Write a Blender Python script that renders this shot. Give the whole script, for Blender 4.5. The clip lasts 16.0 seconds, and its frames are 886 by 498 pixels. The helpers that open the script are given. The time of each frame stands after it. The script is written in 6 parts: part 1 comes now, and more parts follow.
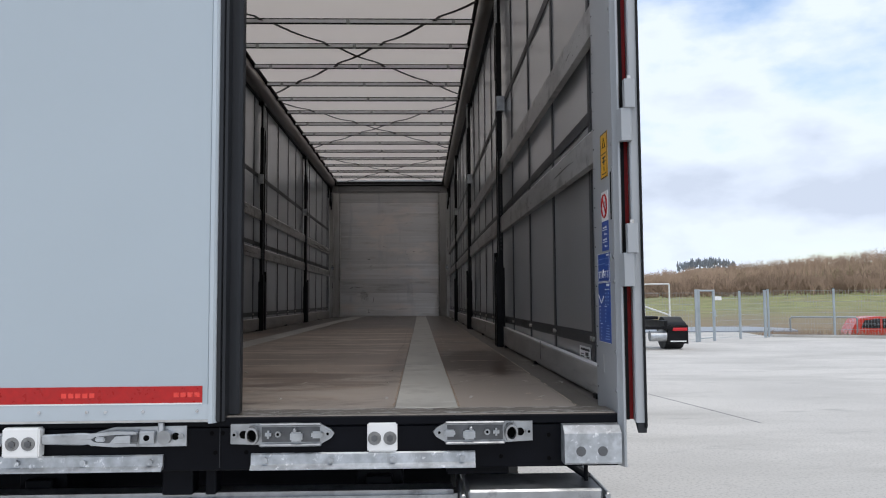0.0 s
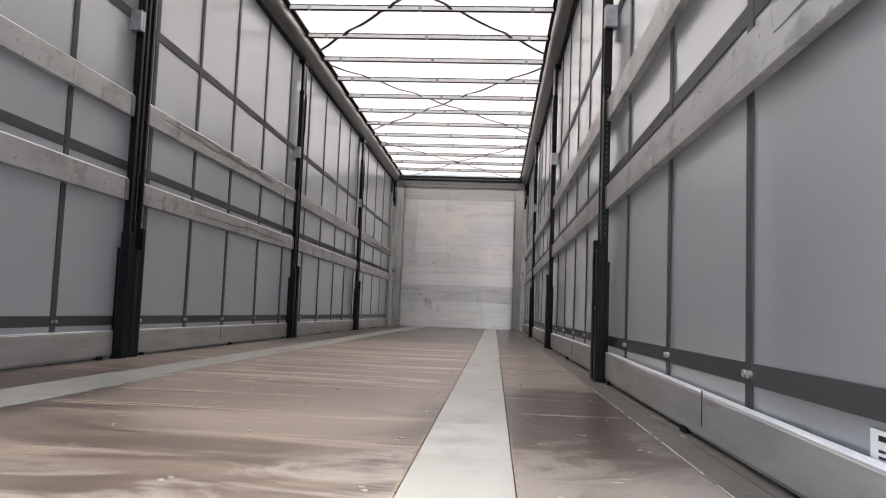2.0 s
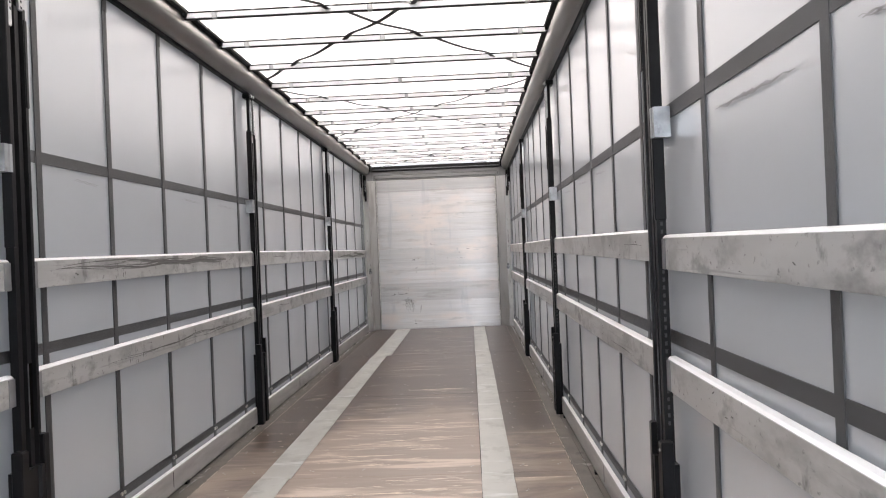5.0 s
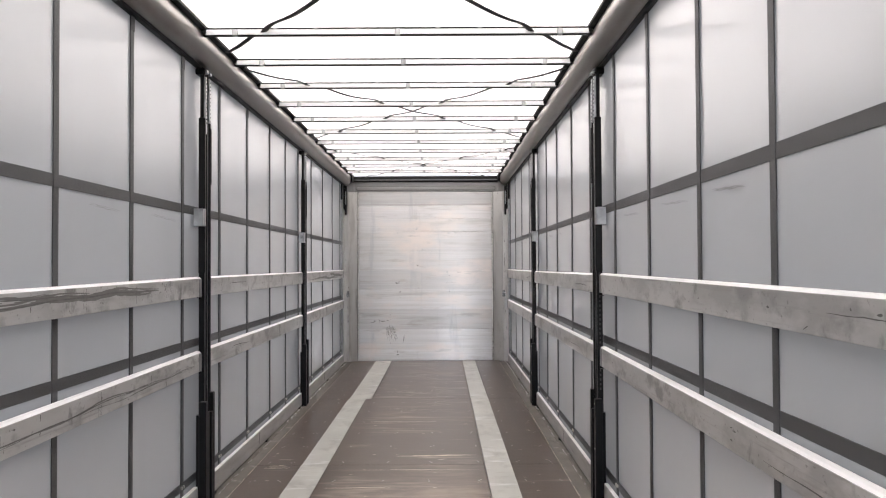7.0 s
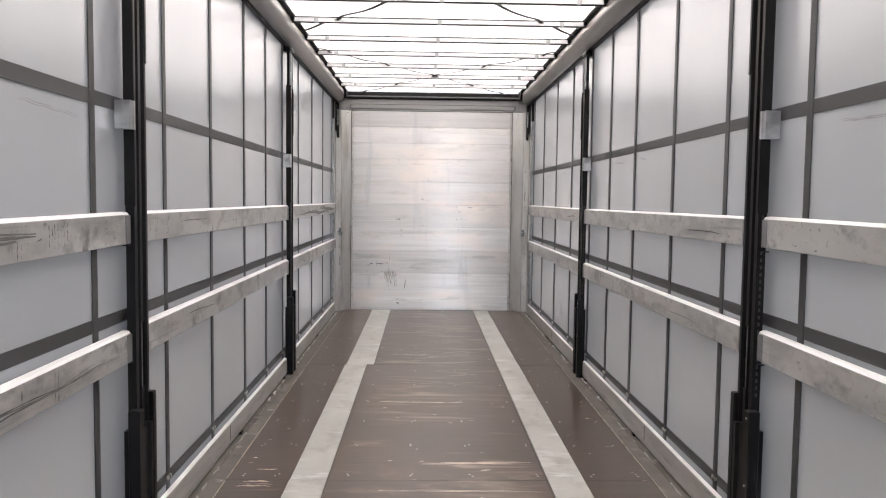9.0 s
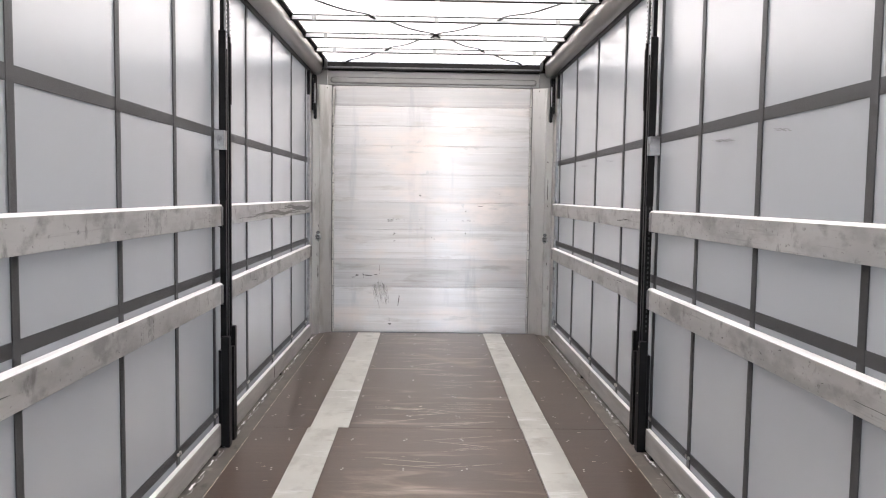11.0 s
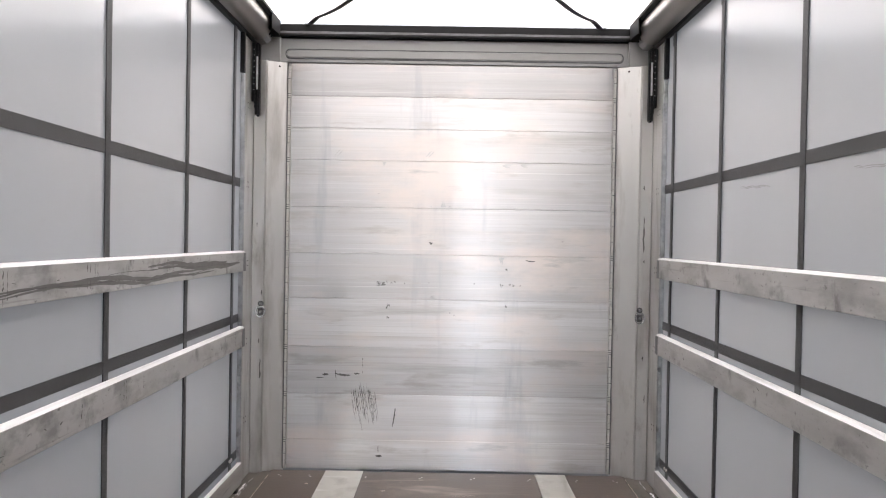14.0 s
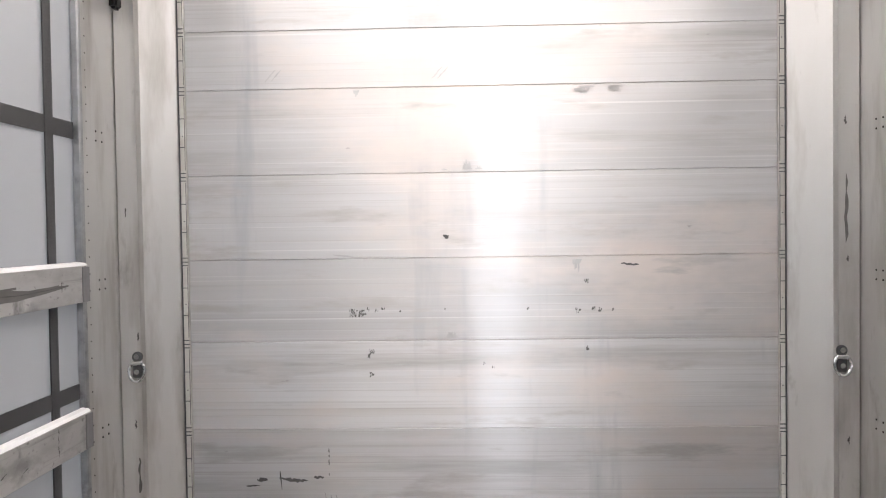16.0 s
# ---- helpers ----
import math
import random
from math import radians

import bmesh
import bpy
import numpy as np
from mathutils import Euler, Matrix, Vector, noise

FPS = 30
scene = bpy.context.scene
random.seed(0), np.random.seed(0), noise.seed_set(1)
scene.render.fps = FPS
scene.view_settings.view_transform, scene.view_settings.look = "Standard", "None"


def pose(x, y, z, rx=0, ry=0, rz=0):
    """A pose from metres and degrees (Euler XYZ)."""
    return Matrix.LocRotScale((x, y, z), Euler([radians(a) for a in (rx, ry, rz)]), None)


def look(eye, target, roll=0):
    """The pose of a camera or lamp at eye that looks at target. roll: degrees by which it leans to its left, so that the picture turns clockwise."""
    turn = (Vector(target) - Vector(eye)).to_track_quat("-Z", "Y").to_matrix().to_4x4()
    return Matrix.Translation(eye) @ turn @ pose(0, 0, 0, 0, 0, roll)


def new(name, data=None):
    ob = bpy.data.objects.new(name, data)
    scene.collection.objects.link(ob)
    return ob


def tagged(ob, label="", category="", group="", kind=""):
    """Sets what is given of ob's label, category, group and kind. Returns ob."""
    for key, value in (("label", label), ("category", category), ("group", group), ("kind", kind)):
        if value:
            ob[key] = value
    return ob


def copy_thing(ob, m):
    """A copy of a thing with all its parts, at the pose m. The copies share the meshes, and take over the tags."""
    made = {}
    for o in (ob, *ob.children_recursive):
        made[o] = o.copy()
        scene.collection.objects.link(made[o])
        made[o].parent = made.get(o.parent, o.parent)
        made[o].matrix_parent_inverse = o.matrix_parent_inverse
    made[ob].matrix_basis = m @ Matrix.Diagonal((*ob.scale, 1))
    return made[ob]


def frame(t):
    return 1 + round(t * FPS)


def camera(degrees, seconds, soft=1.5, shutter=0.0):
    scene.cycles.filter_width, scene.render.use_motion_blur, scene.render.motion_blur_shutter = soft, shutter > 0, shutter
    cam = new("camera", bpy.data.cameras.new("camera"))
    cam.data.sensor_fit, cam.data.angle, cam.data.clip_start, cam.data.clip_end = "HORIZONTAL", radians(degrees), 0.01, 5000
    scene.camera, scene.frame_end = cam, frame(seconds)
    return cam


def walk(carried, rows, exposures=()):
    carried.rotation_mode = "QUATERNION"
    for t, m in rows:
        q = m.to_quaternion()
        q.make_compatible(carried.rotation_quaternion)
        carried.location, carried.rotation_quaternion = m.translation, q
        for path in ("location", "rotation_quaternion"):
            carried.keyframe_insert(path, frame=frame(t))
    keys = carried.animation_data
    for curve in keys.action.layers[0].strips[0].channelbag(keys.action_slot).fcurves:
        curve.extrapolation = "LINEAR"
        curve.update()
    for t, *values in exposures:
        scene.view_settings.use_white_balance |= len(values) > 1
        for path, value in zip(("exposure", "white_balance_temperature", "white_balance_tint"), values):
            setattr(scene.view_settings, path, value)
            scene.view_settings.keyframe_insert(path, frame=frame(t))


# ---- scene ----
cam = camera(60.4, 16.0, soft=1.1)
PATH = [
    (0, (0.626, -2.195, 1.499), (0.686, -0.201, 1.634), -0.4),
    (0.5, (0.658, -1.706, 1.495), (0.688, 0.289, 1.635), 0.1),
    (1, (0.718, -1.223, 1.52), (0.702, 0.771, 1.673), 1.0),
    (1.5, (0.705, -0.783, 1.486), (0.625, 1.209, 1.65), 1.7),
    (2, (0.693, -0.398, 1.467), (0.554, 1.59, 1.631), 2.2),
    (2.5, (0.677, -0.122, 1.791), (0.516, 1.866, 1.937), 1.8),
    (3, (0.652, 0.007, 1.866), (0.518, 2.0, 1.954), 1.0),
    (3.5, (0.66, 0.113, 2.063), (0.56, 2.11, 2.098), 0.2),
    (4, (0.712, 0.24, 2.183), (0.637, 2.239, 2.183), -0.6),
    (4.5, (0.623, 0.358, 2.34), (0.545, 2.357, 2.332), -1.6),
    (5, (0.532, 0.551, 2.505), (0.462, 2.55, 2.508), -2.3),
    (7.5, (0.121, 2.427, 2.635), (0.141, 4.426, 2.68), 0.2),
    (8, (-0.021, 2.837, 2.651), (0.018, 4.836, 2.665), 0.2),
    (8.5, (-0.066, 3.277, 2.637), (-0.018, 5.276, 2.603), 0.3),
    (9, (-0.104, 3.728, 2.62), (-0.053, 5.723, 2.49), 0.7),
    (11.5, (-0.049, 6.135, 2.634), (-0.009, 8.13, 2.493), 0.8),
    (12, (-0.054, 6.649, 2.658), (-0.019, 8.648, 2.597), 0.8),
    (12.5, (-0.019, 7.175, 2.652), (0.012, 9.174, 2.623), 0.8),
    (13, (-0.05, 7.698, 2.627), (-0.031, 9.698, 2.6), 1.0),
    (13.5, (-0.048, 8.24, 2.621), (-0.032, 10.24, 2.595), 1.1),
    (14, (-0.012, 8.797, 2.645), (-0.028, 10.796, 2.62), 1.0),
    (14.5, (-0.066, 9.346, 2.655), (-0.094, 11.346, 2.625), 0.6),
    (15, (-0.074, 9.893, 2.662), (-0.115, 11.893, 2.624), 0.0),
    (15.5, (-0.066, 10.426, 2.631), (-0.141, 12.424, 2.596), -0.5),
    (16, (-0.063, 10.98, 2.638), (-0.121, 12.978, 2.591), -0.8),
]
EXPOSURES = [(0, -0.06, 6450, 10), (0.5, 0.09, 6450, 10), (1.0, 0.62, 6580, 10), (1.5, 1.42, 6560, 10), (2.0, 1.94, 6560, 10), (2.5, 2.29, 6620, 10), (3.5, 2.59, 6680, 10),
             (5.0, 2.68, 6570, 10), (7.5, 2.78, 6600, 10), (9.0, 2.92, 6640, 10), (11.5, 3.15, 6470, 10), (12.5, 3.10, 6470, 10), (13.5, 3.09, 6500, 10), (14.5, 3.10, 6520, 10), (15.0, 3.09, 6570, 10), (15.5, 3.18, 6580, 10), (16.0, 3.24, 6590, 10)]
walk(cam, [(t, look(eye, target, roll)) for t, eye, target, roll in PATH], EXPOSURES)

# ---- world, sun, exposure ----
F = 1.18          # height of the load floor over the yard
world = bpy.data.worlds.new("sky")
scene.world = world
world.use_nodes = True
wn, wl = world.node_tree.nodes, world.node_tree.links
bg = wn["Background"]
sky = wn.new("ShaderNodeTexSky")
sky.sky_type = "NISHITA"
sky.sun_disc = False
sky.sun_elevation, sky.sun_rotation = radians(61), radians(158)
sky.air_density, sky.dust_density = 1.0, 1.5
coord = wn.new("ShaderNodeTexCoord")
squash = wn.new("ShaderNodeMapping")
squash.inputs["Scale"].default_value = (1.5, 1.5, 3.2)
squash.inputs["Location"].default_value = (0.35, 0.2, 0.0)
cloud = wn.new("ShaderNodeTexNoise")
cloud.inputs["Scale"].default_value, cloud.inputs["Detail"].default_value = 2.3, 7.0
cloud.inputs["Roughness"].default_value = 0.50
cover = wn.new("ShaderNodeValToRGB")
cover.color_ramp.elements[0].position, cover.color_ramp.elements[1].position = 0.34, 0.47
shade = wn.new("ShaderNodeValToRGB")
shade.color_ramp.elements[0].position, shade.color_ramp.elements[1].position = 0.50, 0.62
shade.color_ramp.elements[0].color = (7.7, 8.5, 9.8, 1)
shade.color_ramp.elements[1].color = (5.8, 6.5, 7.8, 1)
blend = wn.new("ShaderNodeMix")
blend.data_type = "RGBA"
wl.new(coord.outputs["Generated"], squash.inputs["Vector"])
wl.new(squash.outputs["Vector"], cloud.inputs["Vector"])
wl.new(cloud.outputs["Fac"], cover.inputs["Fac"])
wl.new(cloud.outputs["Fac"], shade.inputs["Fac"])
wl.new(cover.outputs["Color"], blend.inputs["Factor"])
tone = wn.new("ShaderNodeVectorMath")
tone.operation = "MULTIPLY"
tone.inputs[1].default_value = (2.1, 2.05, 2.0)
wl.new(sky.outputs["Color"], tone.inputs[0])
wl.new(tone.outputs["Vector"], blend.inputs["A"])
wl.new(shade.outputs["Color"], blend.inputs["B"])
wl.new(blend.outputs["Result"], bg.inputs["Color"])
bg.inputs["Strength"].default_value = 0.12

sun = new("sun", bpy.data.lights.new("sun", "SUN"))
sun.data.energy, sun.data.angle, sun.data.color = 1.3, radians(24), (1.0, 0.94, 0.86)
sun.matrix_world = look((0, 0, 30), (-0.2, 0.5, 30 - 1.0))


# ---- materials ----
def mat(name, color, rough=0.5, metal=0.0, var=0.12, scale=4.0, stretch=(1, 1, 1), bump=0.05, fine=180.0,
        stain=None, spec=0.5, rvar=0.1, pieces=0.0):
    """Principled surface with two scales of variation. stain: (colour, scale, stretch, low, high)."""
    m = bpy.data.materials.new(name)
    m.use_nodes = True
    n, l = m.node_tree.nodes, m.node_tree.links
    p = n["Principled BSDF"]
    g = n.new("ShaderNodeNewGeometry")
    mp = n.new("ShaderNodeMapping")
    mp.inputs["Scale"].default_value = stretch
    l.new(g.outputs["Position"], mp.inputs["Vector"])
    big = n.new("ShaderNodeTexNoise")
    big.inputs["Scale"].default_value, big.inputs["Detail"].default_value = scale, 6
    l.new(mp.outputs["Vector"], big.inputs["Vector"])
    ramp = n.new("ShaderNodeValToRGB")
    ramp.color_ramp.elements[0].position, ramp.color_ramp.elements[1].position = 0.3, 0.72
    ramp.color_ramp.elements[0].color = (*[c * (1 - var) for c in color], 1)
    ramp.color_ramp.elements[1].color = (*[min(1, c * (1 + var)) for c in color], 1)
    l.new(big.outputs["Fac"], ramp.inputs["Fac"])
    out = ramp.outputs["Color"]
    small = n.new("ShaderNodeTexNoise")
    small.inputs["Scale"].default_value, small.inputs["Detail"].default_value = fine, 3
    l.new(mp.outputs["Vector"], small.inputs["Vector"])
    if pieces:
        oi = n.new("ShaderNodeObjectInfo")
        mul = n.new("ShaderNodeMapRange")
        mul.inputs["To Min"].default_value, mul.inputs["To Max"].default_value = 1 - pieces, 1 + pieces
        l.new(oi.outputs["Random"], mul.inputs["Value"])
        vm = n.new("ShaderNodeVectorMath")
        vm.operation = "SCALE"
        l.new(out, vm.inputs[0])
        l.new(mul.outputs["Result"], vm.inputs["Scale"])
        out = vm.outputs["Vector"]
    for s in (stain or ()):
        sc, ss, st, lo, hi = s
        mp2 = n.new("ShaderNodeMapping")
        mp2.inputs["Scale"].default_value = st
        l.new(g.outputs["Position"], mp2.inputs["Vector"])
        sn = n.new("ShaderNodeTexNoise")
        sn.inputs["Scale"].default_value, sn.inputs["Detail"].default_value = ss, 5
        sn.inputs["Roughness"].default_value = 0.6
        l.new(mp2.outputs["Vector"], sn.inputs["Vector"])
        mr = n.new("ShaderNodeMapRange")
        mr.inputs["From Min"].default_value, mr.inputs["From Max"].default_value = lo, hi
        l.new(sn.outputs["Fac"], mr.inputs["Value"])
        mx = n.new("ShaderNodeMix")
        mx.data_type = "RGBA"
        l.new(mr.outputs["Result"], mx.inputs["Factor"])
        l.new(out, mx.inputs["A"])
        mx.inputs["B"].default_value = (*sc, 1)
        out = mx.outputs["Result"]
    l.new(out, p.inputs["Base Color"])
    rr = n.new("ShaderNodeMapRange")
    rr.inputs["To Min"].default_value, rr.inputs["To Max"].default_value = max(0.02, rough - rvar), min(1, rough + rvar)
    l.new(big.outputs["Fac"], rr.inputs["Value"])
    l.new(rr.outputs["Result"], p.inputs["Roughness"])
    p.inputs["Metallic"].default_value = metal
    p.inputs["Specular IOR Level"].default_value = spec
    if bump:
        b = n.new("ShaderNodeBump")
        b.inputs["Strength"].default_value, b.inputs["Distance"].default_value = bump, 0.004
        l.new(small.outputs["Fac"], b.inputs["Height"])
        l.new(b.outputs["Normal"], p.inputs["Normal"])
    return m


def worn_sheen_floor():
    """Brown film-faced plywood, rubbed paler in ragged patches and streaks where loads are dragged across; roof sheen
    is in its colour too.
    """
    m = mat("brown_coated_plywood", (0.090, 0.064, 0.050), 0.34, 0.0, 0.20, 0.9, (1, 1.4, 1), 0.10, 70, rvar=0.06, pieces=0.06)
    n, l = m.node_tree.nodes, m.node_tree.links
    p = n["Principled BSDF"]
    geo = n.new("ShaderNodeNewGeometry")
    sep = n.new("ShaderNodeSeparateXYZ")
    l.new(geo.outputs["Position"], sep.inputs["Vector"])

    def noise_of(scale, stretch, detail=6, rough=0.6, swirl=0.0):
        mp = n.new("ShaderNodeMapping")
        mp.inputs["Scale"].default_value = stretch
        l.new(geo.outputs["Position"], mp.inputs["Vector"])
        t = n.new("ShaderNodeTexNoise")
        t.inputs["Scale"].default_value, t.inputs["Detail"].default_value = scale, detail
        t.inputs["Roughness"].default_value, t.inputs["Distortion"].default_value = rough, swirl
        l.new(mp.outputs["Vector"], t.inputs["Vector"])
        return t.outputs["Fac"]

    def ramp(value, lo, hi, least=0.0, most=1.0):
        r = n.new("ShaderNodeMapRange")
        r.interpolation_type = "SMOOTHSTEP"
        for k, v in (("From Min", lo), ("From Max", hi), ("To Min", least), ("To Max", most)):
            r.inputs[k].default_value = v
        l.new(value, r.inputs["Value"])
        return r.outputs["Result"]

    def math_of(kind, u, v):
        q = n.new("ShaderNodeMath")
        q.operation = kind
        for k, w in enumerate((u, v)):
            if isinstance(w, float):
                q.inputs[k].default_value = w
            else:
                l.new(w, q.inputs[k])
        return q.outputs["Value"]

    def over(under, amount, tint):
        mx = n.new("ShaderNodeMix")
        mx.data_type = "RGBA"
        l.new(amount, mx.inputs["Factor"])
        l.new(under, mx.inputs["A"])
        mx.inputs["B"].default_value = (*tint, 1)
        return mx.outputs["Result"]

    # wear plus painted sheen along the floor: most a few metres behind the doors, little towards the bulkhead
    wear_sheen = math_of("ADD", ramp(sep.outputs["Y"], 1.2, 3.0, 0.03, 0.55), ramp(sep.outputs["Y"], 5.0, 8.2, 0.0, -0.66))
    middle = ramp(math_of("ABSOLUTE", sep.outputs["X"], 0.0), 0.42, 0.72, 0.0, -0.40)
    level = math_of("ADD", wear_sheen, middle)
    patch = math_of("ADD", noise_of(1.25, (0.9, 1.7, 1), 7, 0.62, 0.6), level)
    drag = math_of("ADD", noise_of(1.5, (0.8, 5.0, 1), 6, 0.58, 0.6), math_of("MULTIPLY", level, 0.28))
    hair = noise_of(2.2, (0.8, 34.0, 1), 5, 0.6, 0.3)
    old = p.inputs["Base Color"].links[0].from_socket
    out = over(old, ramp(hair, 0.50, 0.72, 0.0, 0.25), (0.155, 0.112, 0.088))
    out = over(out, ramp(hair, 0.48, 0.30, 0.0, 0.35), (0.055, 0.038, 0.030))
    # paler than the rubbing alone: the roof's sheen is put into this colour
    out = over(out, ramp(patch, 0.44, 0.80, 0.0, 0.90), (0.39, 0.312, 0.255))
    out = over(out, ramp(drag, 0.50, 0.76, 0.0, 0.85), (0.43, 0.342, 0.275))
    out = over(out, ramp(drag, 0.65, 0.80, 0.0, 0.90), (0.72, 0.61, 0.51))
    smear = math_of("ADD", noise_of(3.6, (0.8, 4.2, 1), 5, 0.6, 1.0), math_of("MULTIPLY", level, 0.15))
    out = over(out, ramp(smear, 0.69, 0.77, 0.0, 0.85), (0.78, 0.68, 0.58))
    # blotches of spilled, dried dirt just inside the doors
    near = math_of("ADD", ramp(sep.outputs["Y"], 0.3, 2.3, 0.24, -0.25), ramp(sep.outputs["X"], 0.0, 0.8, -0.10, 0.10))
    dirt = math_of("ADD", noise_of(2.6, (1.0, 1.7, 1), 8, 0.68, 1.4), near)
    out = over(out, ramp(dirt, 0.54, 0.72, 0.0, 0.80), (0.37, 0.325, 0.285))
    l.new(out, p.inputs["Base Color"])
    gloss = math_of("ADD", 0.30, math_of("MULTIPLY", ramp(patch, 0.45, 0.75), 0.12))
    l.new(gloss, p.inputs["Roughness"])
    return m


def see_through(m, share, color):
    """Lets a share of the light through a thin sheet."""
    n, l = m.node_tree.nodes, m.node_tree.links
    t = n.new("ShaderNodeBsdfTranslucent")
    t.inputs["Color"].default_value = (*color, 1)
    mx = n.new("ShaderNodeMixShader")
    mx.inputs["Fac"].default_value = share
    out = n["Material Output"]
    l.new(n["Principled BSDF"].outputs["BSDF"], mx.inputs[1])
    l.new(t.outputs["BSDF"], mx.inputs[2])
    l.new(mx.outputs["Shader"], out.inputs["Surface"])
    return m


M_TARP = see_through(mat("white_tarpaulin", (0.8, 0.79, 0.77), 0.5, var=0.04, scale=1.2, bump=0.03), 0.285, (1.0, 0.878, 0.775))
M_CURTAIN = see_through(mat("grey_curtain_fabric", (0.324, 0.334, 0.344), 0.22, var=0.02, scale=0.9, bump=0.0, spec=1.0, rvar=0.02), 0.028, (0.49, 0.49, 0.495))
M_LOOP = mat("black_sewn_webbing", (0.028, 0.028, 0.030), 0.6, var=0.15, bump=0.2, fine=600)
M_CURTAIN.node_tree.nodes["Principled BSDF"].inputs["Coat Weight"].default_value = 0.8
M_CURTAIN.node_tree.nodes["Principled BSDF"].inputs["Coat Roughness"].default_value = 0.30
M_STRAP = mat("dark_grey_webbing", (0.052, 0.053, 0.056), 0.55, var=0.12, bump=0.2, fine=600)
M_LATH = mat("scuffed_aluminium", (0.49, 0.487, 0.48), 0.42, 0.4, 0.12, 2.0, (2, 1, 4), 0.06, 220,
             [((0.37, 0.366, 0.36), 2.4, (1, 1.0, 2.4), 0.50, 0.62), ((0.29, 0.286, 0.282), 5.0, (1, 0.8, 1.3), 0.55, 0.655),
              ((0.30, 0.295, 0.29), 3.0, (2, 0.6, 18), 0.60, 0.76), ((0.21, 0.207, 0.202), 9.0, (1, 0.9, 0.6), 0.62, 0.72), ((0.22, 0.217, 0.212), 38.0, (1, 0.8, 1.2), 0.62, 0.72)])
M_LEND = mat("grey_lath_end", (0.25, 0.252, 0.258), 0.5, 0.4, 0.2, 14, (1, 1, 1), 0.1, 120)
M_BASE = mat("dull_aluminium_board", (0.50, 0.49, 0.475), 0.45, 0.5, 0.16, 3.0, (3, 1, 7), 0.08, 160,
             [((0.17, 0.165, 0.155), 4.0, (1, 0.8, 9), 0.6, 0.82), ((0.75, 0.74, 0.72), 5.0, (1, 0.9, 20), 0.68, 0.8)])
M_BLACK = mat("black_painted_steel", (0.008, 0.008, 0.009), 0.42, 0.0, 0.3, 5.0, (1, 1, 1), 0.05, 120,
              [((0.026, 0.025, 0.024), 6.0, (1, 1, 0.4), 0.70, 0.9)], spec=0.16)
M_ZINC = mat("galvanised_steel", (0.50, 0.52, 0.54), 0.52, 0.9, 0.22, 34.0, (1, 1, 1), 0.05, 200,
             [((0.36, 0.37, 0.38), 18.0, (1, 1, 0.6), 0.52, 0.7), ((0.82, 0.83, 0.84), 60.0, (1, 1, 1), 0.6, 0.7)])
M_CAP = mat("grey_steel_pocket", (0.40, 0.41, 0.42), 0.36, 0.85, 0.2, 20, (1, 1, 1), 0.1, 120,
            [((0.16, 0.16, 0.165), 14.0, (1, 1, 0.8), 0.56, 0.74)])
M_RAIL = mat("dull_aluminium_rail", (0.34, 0.322, 0.305), 0.33, 1.0, 0.14, 2.0, (1, 0.6, 3), 0.06, 150,
             [((0.25, 0.236, 0.222), 3.0, (1, 0.35, 3), 0.52, 0.85)])
M_RUBBER = mat("black_rubber", (0.010, 0.010, 0.011), 0.6, var=0.2, spec=0.2)
M_PLY = worn_sheen_floor()
M_FLANGE = mat("pale_bow_aluminium", (0.86, 0.87, 0.88), 0.45, 0.0, 0.05, 8, (0.5, 1, 1), 0.03, 150)
# near white: the light on upward edges is put into the colour
M_TOP = mat("lit_white_aluminium", (0.90, 0.90, 0.90), 0.45, 0.0, 0.06, 8, (1, 0.5, 1), 0.05, 150)
M_CHROME = mat("bright_zinc_plate", (0.66, 0.68, 0.70), 0.2, 1.0, 0.12, 40)
M_STRIP = mat("pale_grey_steel_strip", (0.56, 0.555, 0.515), 0.36, 0.25, 0.14, 1.6, (2, 1, 1), 0.06, 110,
              [((0.38, 0.37, 0.34), 2.6, (2.2, 1.5, 1), 0.52, 0.74), ((0.70, 0.70, 0.68), 3.2, (0.8, 3.4, 1), 0.58, 0.70),
               ((0.44, 0.40, 0.35), 11.0, (0.5, 2.2, 1), 0.60, 0.76), ((0.20, 0.185, 0.165), 9.0, (1.4, 1.4, 1), 0.70, 0.80)])
M_RAW = mat("raw_wood_edge", (0.38, 0.295, 0.225), 0.7, 0.0, 0.3, 20)
M_EDGE = mat("worn_steel_floor_edge", (0.17, 0.155, 0.138), 0.5, 0.3, 0.25, 6, (1, 1, 1), 0.15, 80,
             [((0.42, 0.40, 0.37), 7.0, (1, 1.6, 1), 0.62, 0.72), ((0.06, 0.055, 0.05), 5.0, (2, 1, 1), 0.6, 0.75)])
M_PILLAR = mat("grey_anodised_pillar", (0.56, 0.556, 0.542), 0.34, 0.6, 0.08, 2.0, (2, 2, 0.5), 0.03, 150,
               [((0.36, 0.345, 0.32), 3.0, (2.4, 2.4, 0.45), 0.50, 0.72), ((0.28, 0.265, 0.245), 6.0, (2, 2, 0.7), 0.62, 0.82)])
M_HEAD = mat("grey_painted_head_beam", (0.27, 0.27, 0.268), 0.45, 0.2, 0.1, 3, (0.6, 1, 2), 0.05, 120,
             [((0.20, 0.197, 0.19), 3.0, (0.7, 1, 3), 0.55, 0.8)])
M_GREY = mat("light_grey_paint", (0.36, 0.375, 0.39), 0.38, 0.0, 0.06, 3, bump=0.03,
             stain=[((0.24, 0.245, 0.25), 5.0, (1, 1, 0.4), 0.66, 0.85)])
M_DOOR = mat("white_door_panel", (0.405, 0.462, 0.50), 0.42, 0.0, 0.03, 1.2, bump=0.02)
M_DARK = mat("dark_grey_seal", (0.020, 0.0215, 0.025), 0.5, 0.0, 0.15, 5, spec=0.3)
